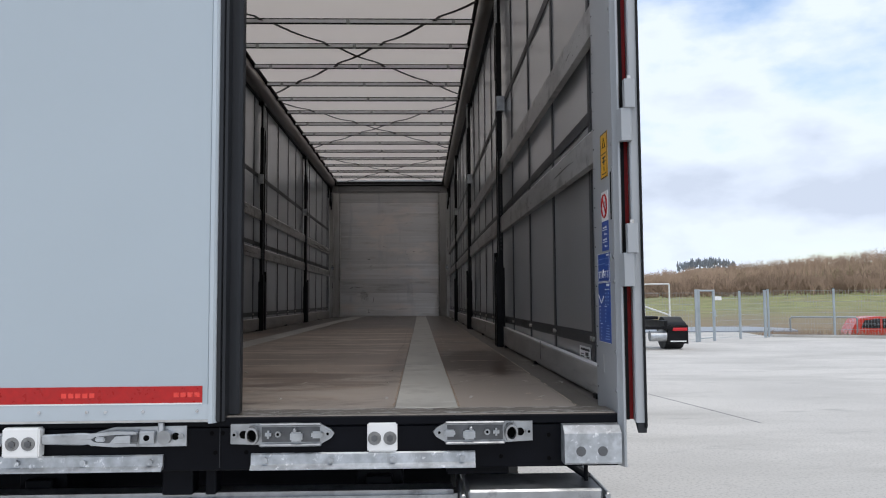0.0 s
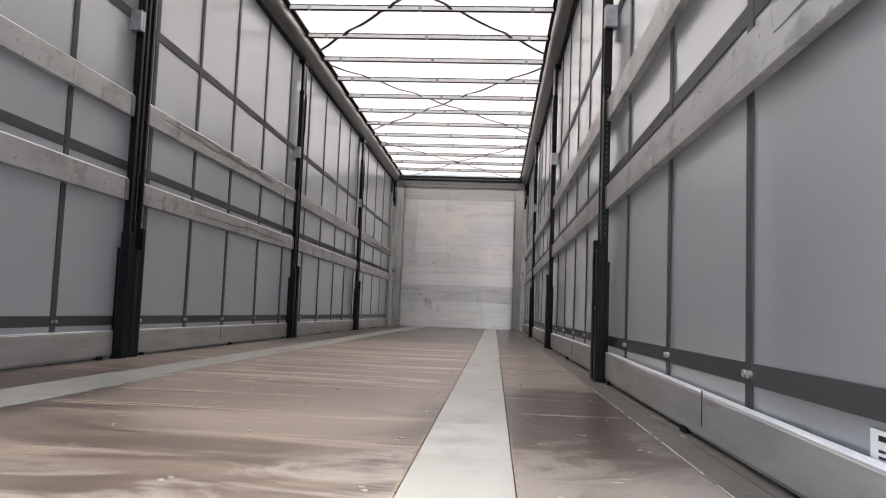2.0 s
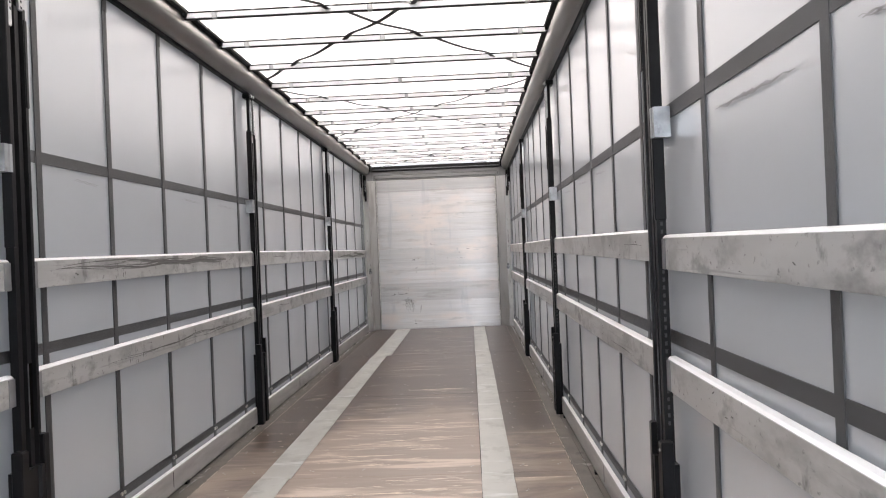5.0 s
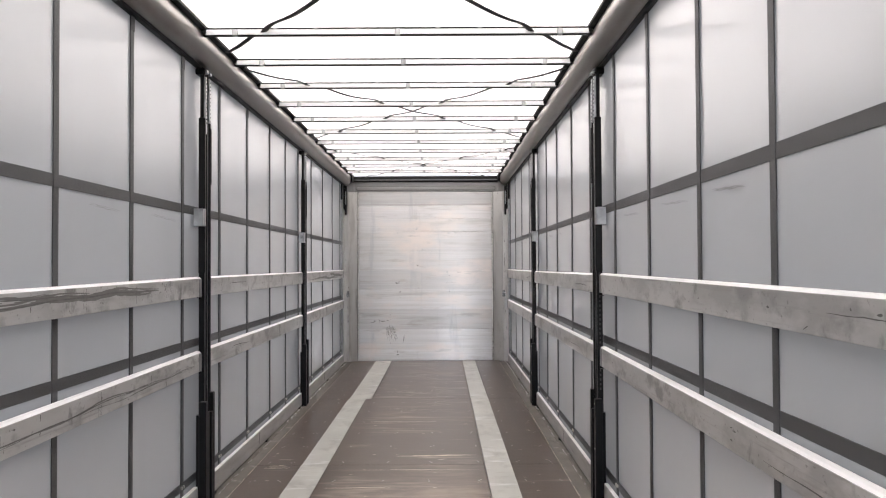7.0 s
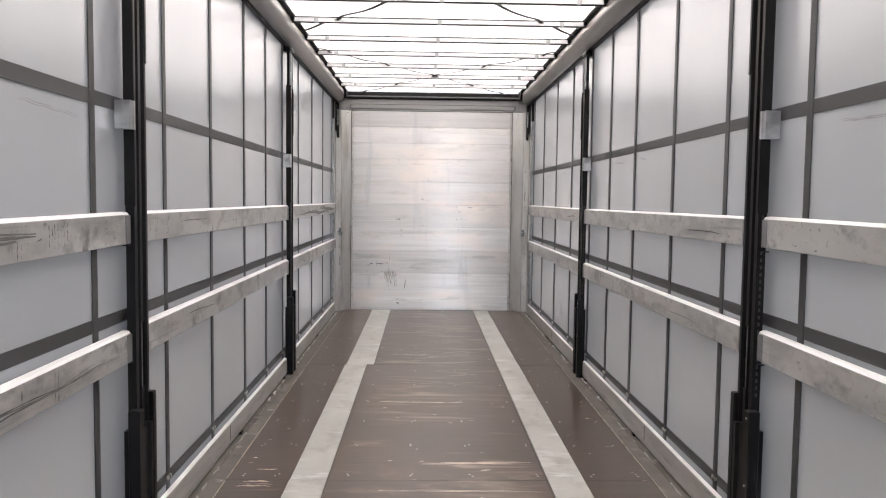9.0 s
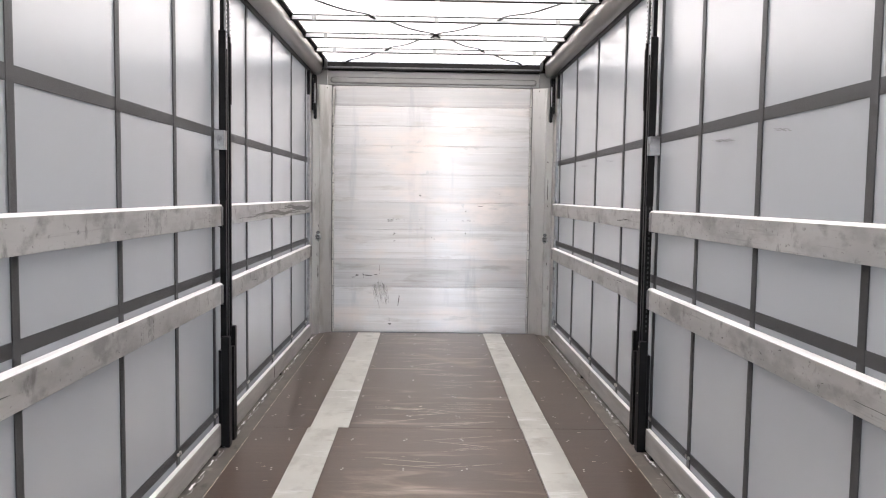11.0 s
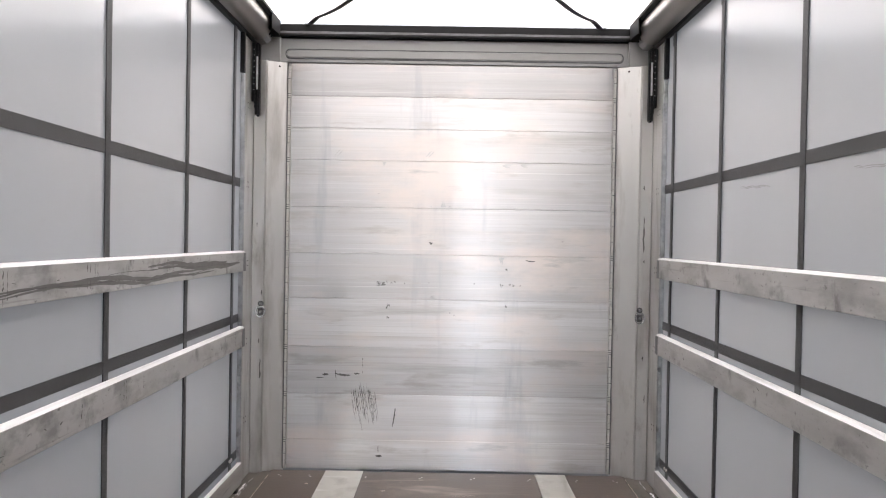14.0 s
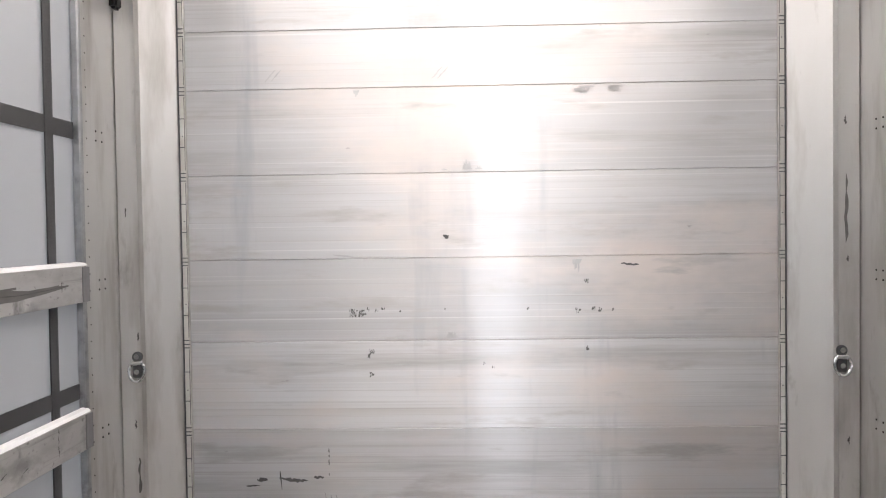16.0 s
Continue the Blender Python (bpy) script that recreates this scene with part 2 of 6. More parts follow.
M_NAVY = mat("black_blue_frame_paint", (0.0035, 0.004, 0.0062), 0.40, 0.0, 0.3, 6, spec=0.10,
             stain=[((0.03, 0.03, 0.032), 9.0, (1, 1, 1), 0.7, 0.88)])
M_DCAP = mat("dark_cast_steel", (0.13, 0.132, 0.137), 0.5, 0.6, 0.25, 30)
M_RECESS = mat("grey_bolt_recess", (0.22, 0.22, 0.215), 0.55, 0.2, 0.3, 60)
M_EDGEW = mat("white_aluminium_edge", (0.47, 0.52, 0.555), 0.4, 0.2, 0.05, 4)
M_SILVER = mat("silver_steel_lever", (0.50, 0.52, 0.54), 0.34, 0.92, 0.2, 22, (1, 1, 1), 0.08, 120,
               [((0.22, 0.225, 0.23), 16.0, (1, 1, 1), 0.6, 0.76)])
M_RED = mat("red_reflective_tape", (0.42, 0.008, 0.008), 0.3, 0.0, 0.12, 60, bump=0.05)
# the tape's red, darkened for the shade inside the door gap
M_REDD = mat("shaded_red_strip", (0.27, 0.005, 0.006), 0.4, 0.0, 0.15, 30)
M_REDLT = mat("pale_red_print", (0.75, 0.06, 0.045), 0.3, 0.0, 0.1, 40)
M_SCREW = mat("bright_screw_head", (0.6, 0.58, 0.55), 0.35, 0.8, 0.2, 60)
M_HOLE = mat("dark_hole", (0.0025, 0.0025, 0.0025), 0.8, spec=0.05)
M_YEL = mat("yellow_sticker", (0.78, 0.40, 0.015), 0.4, var=0.05)
M_BLUE = mat("blue_sticker", (0.02, 0.075, 0.34), 0.35, var=0.05)
M_WHITE = mat("white_print", (0.78, 0.78, 0.77), 0.45, var=0.04)
M_PALEB = mat("pale_blue_print", (0.30, 0.42, 0.68), 0.4, var=0.1)
M_INK = mat("black_print", (0.02, 0.02, 0.02), 0.5)
M_SCUFF = mat("dark_scuff", (0.09, 0.087, 0.084), 0.6, 0.0, 0.3, 60)
M_STREAK = mat("grey_rub_mark", (0.125, 0.122, 0.118), 0.5, 0.3, 0.25, 30)
M_WATER = mat("grey_water_stain", (0.17, 0.166, 0.16), 0.5, 0.3, 0.2, 14, (1, 1, 3))
M_FAINT = mat("faint_metal_rub", (0.44, 0.435, 0.43), 0.45, 0.5, 0.15, 20)
M_SCRATCH = mat("pale_floor_scratch", (0.74, 0.63, 0.51), 0.34, 0.0, 0.2, 20)
M_FADE = mat("faint_curtain_rub", (0.20, 0.20, 0.203), 0.5, 0.0, 0.2, 20)
M_CONC = mat("pale_concrete_yard", (0.59, 0.565, 0.525), 0.8, 0.0, 0.12, 0.35, (1, 1, 1), 0.5, 40,
             [((0.47, 0.45, 0.415), 0.45, (0.6, 1.6, 1), 0.46, 0.68), ((0.33, 0.32, 0.30), 1.3, (0.7, 1.8, 1), 0.60, 0.78), ((0.36, 0.345, 0.32), 38.0, (1, 1, 1), 0.50, 0.72)], spec=0.2)
M_GRASS = mat("winter_grass", (0.235, 0.25, 0.105), 0.9, 0.0, 0.5, 0.5, (1, 1.5, 1), 0.5, 4,
              [((0.30, 0.24, 0.16), 0.25, (0.5, 2.2, 1), 0.5, 0.68)], spec=0.1)
gn, gl = M_GRASS.node_tree.nodes, M_GRASS.node_tree.links
gp = gn["Principled BSDF"]
grass_old = gp.inputs["Base Color"].links[0].from_socket
gg, gs, gr, gm, gw, ga = (gn.new("ShaderNode" + k) for k in ("NewGeometry", "SeparateXYZ", "MapRange", "Mix", "TexNoise", "Math"))
gw.inputs["Scale"].default_value, gw.inputs["Detail"].default_value = 0.35, 8
gl.new(gg.outputs["Position"], gs.inputs["Vector"])
gl.new(gg.outputs["Position"], gw.inputs["Vector"])
gr.inputs["From Min"].default_value, gr.inputs["From Max"].default_value = 40, 72
gr.inputs["To Min"].default_value, gr.inputs["To Max"].default_value = 0.55, -0.45
gl.new(gs.outputs["Y"], gr.inputs["Value"])
gl.new(gr.outputs["Result"], ga.inputs[0])
gl.new(gw.outputs["Fac"], ga.inputs[1])
ga.use_clamp = True
gm.data_type = "RGBA"
gm.inputs["B"].default_value = (0.25, 0.20, 0.135, 1)
gl.new(ga.outputs["Value"], gm.inputs["Factor"])
gl.new(grass_old, gm.inputs["A"])
gl.new(gm.outputs["Result"], gp.inputs["Base Color"])
M_ROAD = mat("wet_asphalt_road", (0.26, 0.285, 0.32), 0.45, 0.0, 0.15, 0.6, spec=0.4)
M_TWIG = mat("bare_brown_twigs", (0.40, 0.29, 0.22), 0.9, 0.0, 0.45, 0.07, spec=0.1)
M_BUSH = mat("dark_brown_underwood", (0.27, 0.195, 0.145), 0.9, 0.0, 0.45, 0.08, spec=0.05)
M_GALV = mat("dull_galvanised_fence", (0.36, 0.40, 0.425), 0.5, 0.3, 0.1, 3)
# distance haze is mixed into the conifers' pale blue-grey
M_PINE = mat("hazed_conifers", (0.20, 0.22, 0.25), 0.9, 0.0, 0.3, 0.2, spec=0.1)
M_HILL = mat("far_wooded_hill", (0.42, 0.35, 0.28), 0.95, 0.0, 0.3, 0.05, spec=0.1)
M_WPAINT = mat("white_painted_tube", (0.8, 0.8, 0.8), 0.4)
M_CARRED = mat("red_car_paint", (0.55, 0.05, 0.03), 0.25, var=0.05)
M_GLASSD = mat("dark_car_glass", (0.02, 0.022, 0.025), 0.06, spec=0.8, bump=0)
M_TYRE = mat("tyre_rubber", (0.02, 0.02, 0.02), 0.7)
M_TAIL = mat("red_tail_light", (0.6, 0.02, 0.03), 0.15)


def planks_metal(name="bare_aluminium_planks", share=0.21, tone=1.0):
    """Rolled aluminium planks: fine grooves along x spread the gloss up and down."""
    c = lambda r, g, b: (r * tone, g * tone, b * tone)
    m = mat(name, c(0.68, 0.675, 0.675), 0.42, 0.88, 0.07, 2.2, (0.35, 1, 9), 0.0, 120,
            [(c(0.64, 0.62, 0.605), 2.0, (0.3, 1, 14), 0.50, 0.74), (c(0.54, 0.52, 0.505), 2.0, (0.12, 1, 70), 0.56, 0.72), (c(0.82, 0.81, 0.80), 2.0, (0.10, 1, 55), 0.58, 0.72),
             (c(0.47, 0.485, 0.52), 1.5, (3.0, 1, 0.35), 0.60, 0.76), (c(0.50, 0.485, 0.47), 1.6, (0.5, 1, 7.0), 0.54, 0.76),
             (c(0.78, 0.705, 0.66), 1.2, (0.9, 1, 2.2), 0.50, 0.66), (c(0.56, 0.535, 0.515), 3.0, (0.8, 1, 4.0), 0.58, 0.70), (c(0.30, 0.285, 0.27), 7.0, (1.2, 1, 3.0), 0.71, 0.79)], rvar=0.08, pieces=0.10)
    n, l = m.node_tree.nodes, m.node_tree.links
    p = n["Principled BSDF"]
    tan = n.new("ShaderNodeTangent")
    tan.direction_type, tan.uv_map = "UV_MAP", "along"
    l.new(tan.outputs["Tangent"], p.inputs["Tangent"])
    p.inputs["Anisotropic"].default_value = 0.6
    p.inputs["Anisotropic Rotation"].default_value = 0.25
    # slight waves of the rolled sheet
    geo = n.new("ShaderNodeNewGeometry")
    mp = n.new("ShaderNodeMapping")
    mp.inputs["Scale"].default_value = (1.0, 1.0, 3.2)
    wave = n.new("ShaderNodeTexNoise")
    wave.inputs["Scale"].default_value, wave.inputs["Detail"].default_value = 1.7, 2
    bump = n.new("ShaderNodeBump")
    bump.inputs["Strength"].default_value, bump.inputs["Distance"].default_value = 0.5, 0.006
    l.new(geo.outputs["Position"], mp.inputs["Vector"])
    l.new(mp.outputs["Vector"], wave.inputs["Vector"])
    l.new(wave.outputs["Fac"], bump.inputs["Height"])
    l.new(bump.outputs["Normal"], p.inputs["Normal"])
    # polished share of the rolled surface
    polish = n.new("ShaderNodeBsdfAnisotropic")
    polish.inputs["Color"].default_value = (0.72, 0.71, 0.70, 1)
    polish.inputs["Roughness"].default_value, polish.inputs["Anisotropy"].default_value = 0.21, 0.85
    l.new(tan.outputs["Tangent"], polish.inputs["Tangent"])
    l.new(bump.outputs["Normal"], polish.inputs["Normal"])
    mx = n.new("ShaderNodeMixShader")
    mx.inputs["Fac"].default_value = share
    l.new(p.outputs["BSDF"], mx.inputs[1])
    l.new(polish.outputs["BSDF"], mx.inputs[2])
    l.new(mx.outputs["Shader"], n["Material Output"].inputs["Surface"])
    return m


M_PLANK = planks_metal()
# darker copy of the planks: duller ones, weak reflection put into the tone
M_DULL = planks_metal("dim_reflection_plank", 0.12, 0.78)

# ---- mesh helpers ----
ORG = {}


def box(bm, x0, x1, y0, y1, z0, z1, bev=0.0, seg=1):
    made = bmesh.ops.create_cube(bm, size=1.0)["verts"]
    for v in made:
        v.co = Vector(((x0 + x1) / 2 + v.co.x * (x1 - x0), (y0 + y1) / 2 + v.co.y * (y1 - y0), (z0 + z1) / 2 + v.co.z * (z1 - z0)))
    if bev:
        edges = list({e for v in made for e in v.link_edges})
        bmesh.ops.bevel(bm, geom=edges, offset=bev, segments=seg, affect="EDGES")
    return bm


def cyl(bm, p, axis, r, length, n=16, r2=None):
    m = Matrix.Translation(p) @ {"x": Matrix.Rotation(radians(90), 4, "Y"), "y": Matrix.Rotation(radians(90), 4, "X"),
                                 "z": Matrix.Identity(4)}[axis]
    bmesh.ops.create_cone(bm, cap_ends=True, segments=n, radius1=r, radius2=r if r2 is None else r2, depth=length, matrix=m)
    return bm


def prism(bm, profile, axis, a, b):
    """A closed outline, extruded from a to b. axis y: the outline is (x, z); x: (y, z); z: (x, y)."""
    at = {"y": lambda u, v, w: (u, w, v), "x": lambda u, v, w: (w, u, v), "z": lambda u, v, w: (u, v, w)}[axis]
    lo = [bm.verts.new(at(u, v, a)) for u, v in profile]
    hi = [bm.verts.new(at(u, v, b)) for u, v in profile]
    k = len(profile)
    faces = [bm.faces.new(lo), bm.faces.new(hi[::-1])]
    for i in range(k):
        j = (i + 1) % k
        faces.append(bm.faces.new((lo[j], lo[i], hi[i], hi[j])))
    bmesh.ops.recalc_face_normals(bm, faces=faces)
    return bm


def tube(bm, pts, r, n=8, flat=1.0):
    """A rod along the points; flat < 1 squeezes it to a band."""
    pts = [Vector(p) for p in pts]
    rings = []
    for i, p in enumerate(pts):
        d = (pts[min(i + 1, len(pts) - 1)] - pts[max(i - 1, 0)]).normalized()
        side = d.cross(Vector((0, 0, 1)))
        side = side.normalized() if side.length > 1e-4 else Vector((1, 0, 0))
        up = side.cross(d)
        rings.append([bm.verts.new(p + side * (r * math.cos(a)) + up * (r * flat * math.sin(a)))
                      for a in (2 * math.pi * k / n for k in range(n))])
    for a, b in zip(rings, rings[1:]):
        for k in range(n):
            bm.faces.new((a[k], a[(k + 1) % n], b[(k + 1) % n], b[k]))
    bm.faces.new(rings[0][::-1])
    bm.faces.new(rings[-1])
    return bm


def mesh_of(name, bm, material, origin, lift):
    me = bpy.data.meshes.new(name)
    bm.to_mesh(me)
    bm.free()
    me.materials.append(material)
    me.transform(Matrix.Translation(Vector((0, 0, F if lift else 0)) - origin))
    me.shade_smooth()
    me.set_sharp_from_angle(angle=radians(24))
    return me


def thing(name, origin, label, category, group="", kind="", lift=True):
    ob = new(name)
    ob.empty_display_size = 0.1
    ob.location = Vector(origin) + Vector((0, 0, F if lift else 0))
    ORG[ob] = ob.location.copy()
    return tagged(ob, label, category, group, kind)


def part(name, bm, material, parent, label="", lift=True, kind=""):
    ob = new(name, mesh_of(name, bm, material, ORG[parent], lift))
    ob.parent = parent
    ORG[ob] = ORG[parent]
    return tagged(ob, label, "", "", kind)


def single(name, bm, material, label, category, group="", kind="", lift=True, origin=(0, 0, 0)):
    o = Vector(origin) + Vector((0, 0, F if lift else 0))
    ob = new(name, mesh_of(name, bm, material, o, lift))
    ob.location = o
    ORG[ob] = o
    return tagged(ob, label, category, group, kind)


def B():
    return bmesh.new()


def one(*a, **k):
    return box(B(), *a, **k)


def ribbon(bm, pts, w, normal, r, ragged=0.5, step=4e-6):
    """A thin ragged mark along the points on a flat face with that normal; later marks lie over earlier ones."""
    nrm = Vector(normal)
    up = nrm * (step * (len(bm.faces) / max(2, len(pts) - 1)))
    pts = [Vector(p) + up for p in pts]
    k = max(3, len(pts))
    prev = None
    last = len(pts) - 1
    for i, p in enumerate(pts):
        d = pts[min(i + 1, last)] - pts[max(i - 1, 0)]
        side = d.cross(nrm).normalized()
        taper = 0.25 + 0.75 * math.sin(math.pi * (i + 0.5) / (last + 1))
        a = bm.verts.new(p + side * w * taper * (1 + ragged * r.uniform(-0.7, 0.7)) / 2)
        b = bm.verts.new(p - side * w * taper * (1 + ragged * r.uniform(-0.7, 0.7)) / 2)
        if prev:
            bm.faces.new((prev[0], a, b, prev[1]))
        prev = (a, b)
    return bm


rnd = random.Random(7)

# ---- the trailer's shell ----
LEN = 13.60
POSTS = {-1: (3.44, 6.68, 10.025), 1: (3.31, 6.71, 9.99)}
STRAPS = (0.53, 1.30, 2.07, 2.85, 3.66, 4.29, 4.95, 5.67, 6.39, 7.12, 7.85, 8.61, 9.27, 9.91, 10.70, 11.53, 12.36, 13.125)
CX = 1.250        # the curtains' inner faces


def curtain_sheet(side):
    """One long fabric sheet, a little slack between its straps."""
    bm = B()
    ys = np.linspace(0.2, 13.5, 190)
    zs = np.linspace(-0.05, 2.72, 26)
    grid = []
    for y in ys:
        k = min(abs(y - s) for s in STRAPS)
        row = []
        for z in zs:
            slack = 0.006 * min(1, k / 0.3) * (0.5 + 0.5 * noise.noise((y * 0.9, z * 0.6, 3.1 * side)))
            ripple = 0.0022 * noise.noise((y * 3.0, z * 0.7, 9.0 + side))
            row.append(bm.verts.new((side * (CX + slack + ripple), y, z)))
        grid.append(row)
    for a, b in zip(grid, grid[1:]):
        for i in range(len(zs) - 1):
            q = (a[i], b[i], b[i + 1], a[i + 1])
            bm.faces.new(q if side < 0 else q[::-1])
    return bm


for side, nm in ((-1, "wall_left"), (1, "wall_right")):
    wall = thing(nm, (side * CX, 6.8, 0), "grey fabric side curtain with dark webbing straps", "curtain wall", "side curtains", "structure")
    part("curtain_fabric", curtain_sheet(side), M_CURTAIN, wall)
    xi, xo = CX - 0.006, CX - 0.002
    lo, hi = (xi, xo) if side > 0 else (-xo, -xi)
    for y in STRAPS:
        part("vertical_strap", one(lo, hi, y - 0.0205, y + 0.0205, -0.03, 2.70), M_STRAP, wall, "dark vertical webbing strap")
        part("strap_loop", one(*sorted((side * (CX - 0.0085), side * (CX - 0.0063))), y - 0.023, y + 0.023, 2.585, 2.70, 0.0008), M_LOOP, wall, "doubled strap end")
    xi, xo = CX - 0.0045, CX - 0.0005
    lo, hi = (xi, xo) if side > 0 else (-xo, -xi)
    for z0, z1 in ((0.155, 0.202), (0.960, 1.007), (1.753, 1.803)):
        part("horizontal_strap", one(lo, hi, 0.22, 13.5, z0, z1), M_STRAP, wall, "dark horizontal webbing strap")
    for y in STRAPS:
        for dy in (-0.016, 0.016):
            bm = cyl(B(), (side * (CX - 0.009), y + dy, 0.178), "x", 0.009, 0.008, 10)
            part("rivet", bm, M_SCREW, wall, "round metal rivet")

# floor: side frames, boards and steel strips
floor = thing("floor", (0, 6.8, 0), "brown coated plywood floor with two pale steel strips", "floor", "", "structure")
part("subfloor", one(-1.262, 1.262, 0.24, 13.62, -0.09, -0.03), M_NAVY, floor, "black steel under-frame")
part("subfloor", one(-1.262, 1.185, 0.0, 0.2395, -0.09, -0.03), M_NAVY, floor, "black steel under-frame")
for s in (-1, 1):
    part("dirt_fill", one(*sorted((s * 1.1905, s * 1.262)), 0.24, 13.56, -0.0298, -0.0115), M_EDGE, floor, "dirt in the gap beside the floor")
JOINTS = (0.1, 2.55, 5.05, 7.55, 10.28, 13.56)
EDGES = ((-0.792, -0.556), (-0.782, -0.60), (-0.778, -0.588), (-0.775, -0.588), (-0.762, -0.527))
for (a, b), (sl, sr) in zip(zip(JOINTS, JOINTS[1:]), EDGES):
    for x0, x1 in ((-1.10, sl), (sr, 0.548), (0.738, 1.095)):
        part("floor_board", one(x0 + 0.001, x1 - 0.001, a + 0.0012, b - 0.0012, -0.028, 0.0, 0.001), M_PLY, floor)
    part("steel_strip", one(sl, sr, a + 0.001, b - 0.001, -0.028, 0.0015, 0.001), M_STRIP, floor, "pale grey steel strip")
for a, b, dx in ((0.1, 5.05, 0.0), (5.05, 10.28, 0.002), (10.28, 13.56, -0.001)):
    part("steel_strip", one(0.549 + dx, 0.737 + dx, a + 0.001, b - 0.001, -0.028, 0.0015, 0.001), M_STRIP, floor, "pale grey steel strip")
part("patch_strip", prism(B(), [(-0.245, 0.62), (-0.315, 0.74), (-0.30, 0.79), (-0.225, 0.87)], "z", -0.001, 0.0012), M_STRIP, floor, "short pale metal patch")
for s in (-1, 1):
    bm = B()
    prism(bm, [(s * 1.099, -0.03), (s * 1.099, -0.004), (s * 1.106, -0.002), (s * 1.112, -0.008), (s * 1.186, -0.010), (s * 1.19, -0.03)], "y", 0.0, 13.56)
    part("side_frame", bm, M_EDGE, floor, "worn steel floor edge profile")
    # ragged scraped lip, also standing in for daylight through the drain gap
    bm = B()
    rr = random.Random(40 + s)
    for k in range(170):
        y = 0.3 + k * 0.0775 + rr.uniform(-0.02, 0.02)
        if rr.random() < (0.6 if y > 6 else 0.15):
            ribbon(bm, [(s * (1.188 + rr.uniform(-0.006, 0.006)), y + d, -0.0088) for d in np.linspace(0, rr.uniform(0.03, 0.1), 4)], rr.uniform(0.004, 0.012), (0, 0, 1), rr)
    part("scraped_lip", bm, M_LATH, floor, "scraped edge, also for daylight through the gap", kind="stuff")
# torn lip flecks; their white stands for daylight leaking beside the boards
bm = B()
for s in (-1, 1):
    rr = random.Random(60 + s)
    for k in range(60):
        y = 13.2 - 4.2 * rr.random() ** 1.6
        ln = rr.uniform(0.02, 0.10)
        pts = [(s * (1.197 + rr.uniform(-0.004, 0.004)), y + ln * u, -0.004 + rr.uniform(-0.003, 0.003)) for u in np.linspace(0, 1, 5)]
        ribbon(bm, pts, rr.uniform(0.003, 0.010), (-s * 0.5, 0, 0.86), rr, 1.2)
part("torn_lip", bm, M_TOP, floor, "torn lip, white for daylight through the gap", kind="stuff")
part("sill", one(-1.2, 1.18, -0.028, 0.098, -0.028, 0.001, 0.004), M_EDGE, floor, "scraped steel threshold")
chips = B()
rr = random.Random(77)
for k in range(190):
    x, y = rr.uniform(0.10, 1.15), rr.choice((rr.uniform(-0.022, 0.02), rr.uniform(0.07, 0.1), rr.uniform(-0.02, 0.095)))
    ln = rr.uniform(0.01, 0.07)
    ribbon(chips, [(x + ln * u, y + 0.004 * math.sin(k + 4 * u), 0.0016) for u in np.linspace(-0.5, 0.5, 5)], rr.uniform(0.002, 0.009), (0, 0, 1), rr, 1.4, 1e-6)
part("threshold_wear", chips, M_BASE, floor, "scraped bare metal on the threshold", kind="stuff")
# bundles of scratches left by pallets dragged across
lines = B()
rr = random.Random(21)
for i in range(90):
    y = rr.choice((rr.uniform(1.3, 4.0), rr.uniform(2.2, 6.5), rr.uniform(2.5, 6.0), rr.uniform(3.0, 7.0), rr.uniform(1.0, 13.2)))
    side = rr.random()
    if side < 0.82:
        c, lim = rr.uniform(-0.36, 0.34), 0.52
    else:
        c, lim = 0.0, 0.15
    off = 0.0 if side < 0.82 else (-0.94 if side < 0.9 else 0.92)
    slope, bow_ = rr.uniform(-0.03, 0.04), rr.uniform(-0.012, 0.012)
    reach = rr.choice((0.08, 0.14, 0.22, 0.34, 0.45)) * rr.uniform(0.7, 1.2)
    for k in range(rr.choice((1, 1, 2, 3, 5))):
        ck = c + rr.uniform(-0.12, 0.12) * (lim / 0.52)
        a, b = max(-lim, ck - reach * rr.uniform(0.4, 1)), min(lim, ck + reach * rr.uniform(0.4, 1))
        yk = y + rr.uniform(-0.045, 0.045)
        pts = [(off + a + (b - a) * u, yk + slope * (b - a) * (u - 0.5) + bow_ * (4 * u * (1 - u)) + 0.0015 * math.sin(9 * u + i), 0.0014) for u in np.linspace(0, 1, 12)]
        ribbon(lines, pts, rr.choice((0.002, 0.003, 0.005, 0.008, 0.012)), (0, 0, 1), rr, 1.2)
for i in range(26):
    y, c, slope = 2.4 + 4.2 * rr.random(), rr.uniform(-0.3, 0.3), rr.uniform(-0.02, 0.06)
    half = rr.uniform(0.04, 0.24)
    for k in range(rr.choice((2, 3, 4))):
        h2, yk, ck = half * rr.uniform(0.3, 1.0), y + rr.uniform(-0.02, 0.02), c + rr.uniform(-0.5, 0.5) * half
        pts = [(max(-0.52, min(0.52, ck + h2 * u)), yk + slope * h2 * u + 0.004 * math.sin(5 * u + i), 0.0014) for u in np.linspace(-1, 1, 14)]
        ribbon(lines, pts, rr.choice((0.006, 0.010, 0.016)), (0, 0, 1), rr, 1.4)
for i in range(36):
    y, c, tilt = rr.uniform(9.5, 13.2), rr.uniform(-0.3, 0.3), rr.uniform(-0.35, 0.35)
    for k in range(rr.choice((1, 2, 3))):
        half, yk = rr.uniform(0.05, 0.2), y + rr.uniform(-0.06, 0.06)
        pts = [(max(-0.5, min(0.5, c + half * u)), yk + tilt * half * u + 0.02 * half * u * u, 0.0014) for u in np.linspace(-1, 1, 9)]
        ribbon(lines, pts, rr.choice((0.0012, 0.002, 0.003)), (0, 0, 1), rr, 1.0)
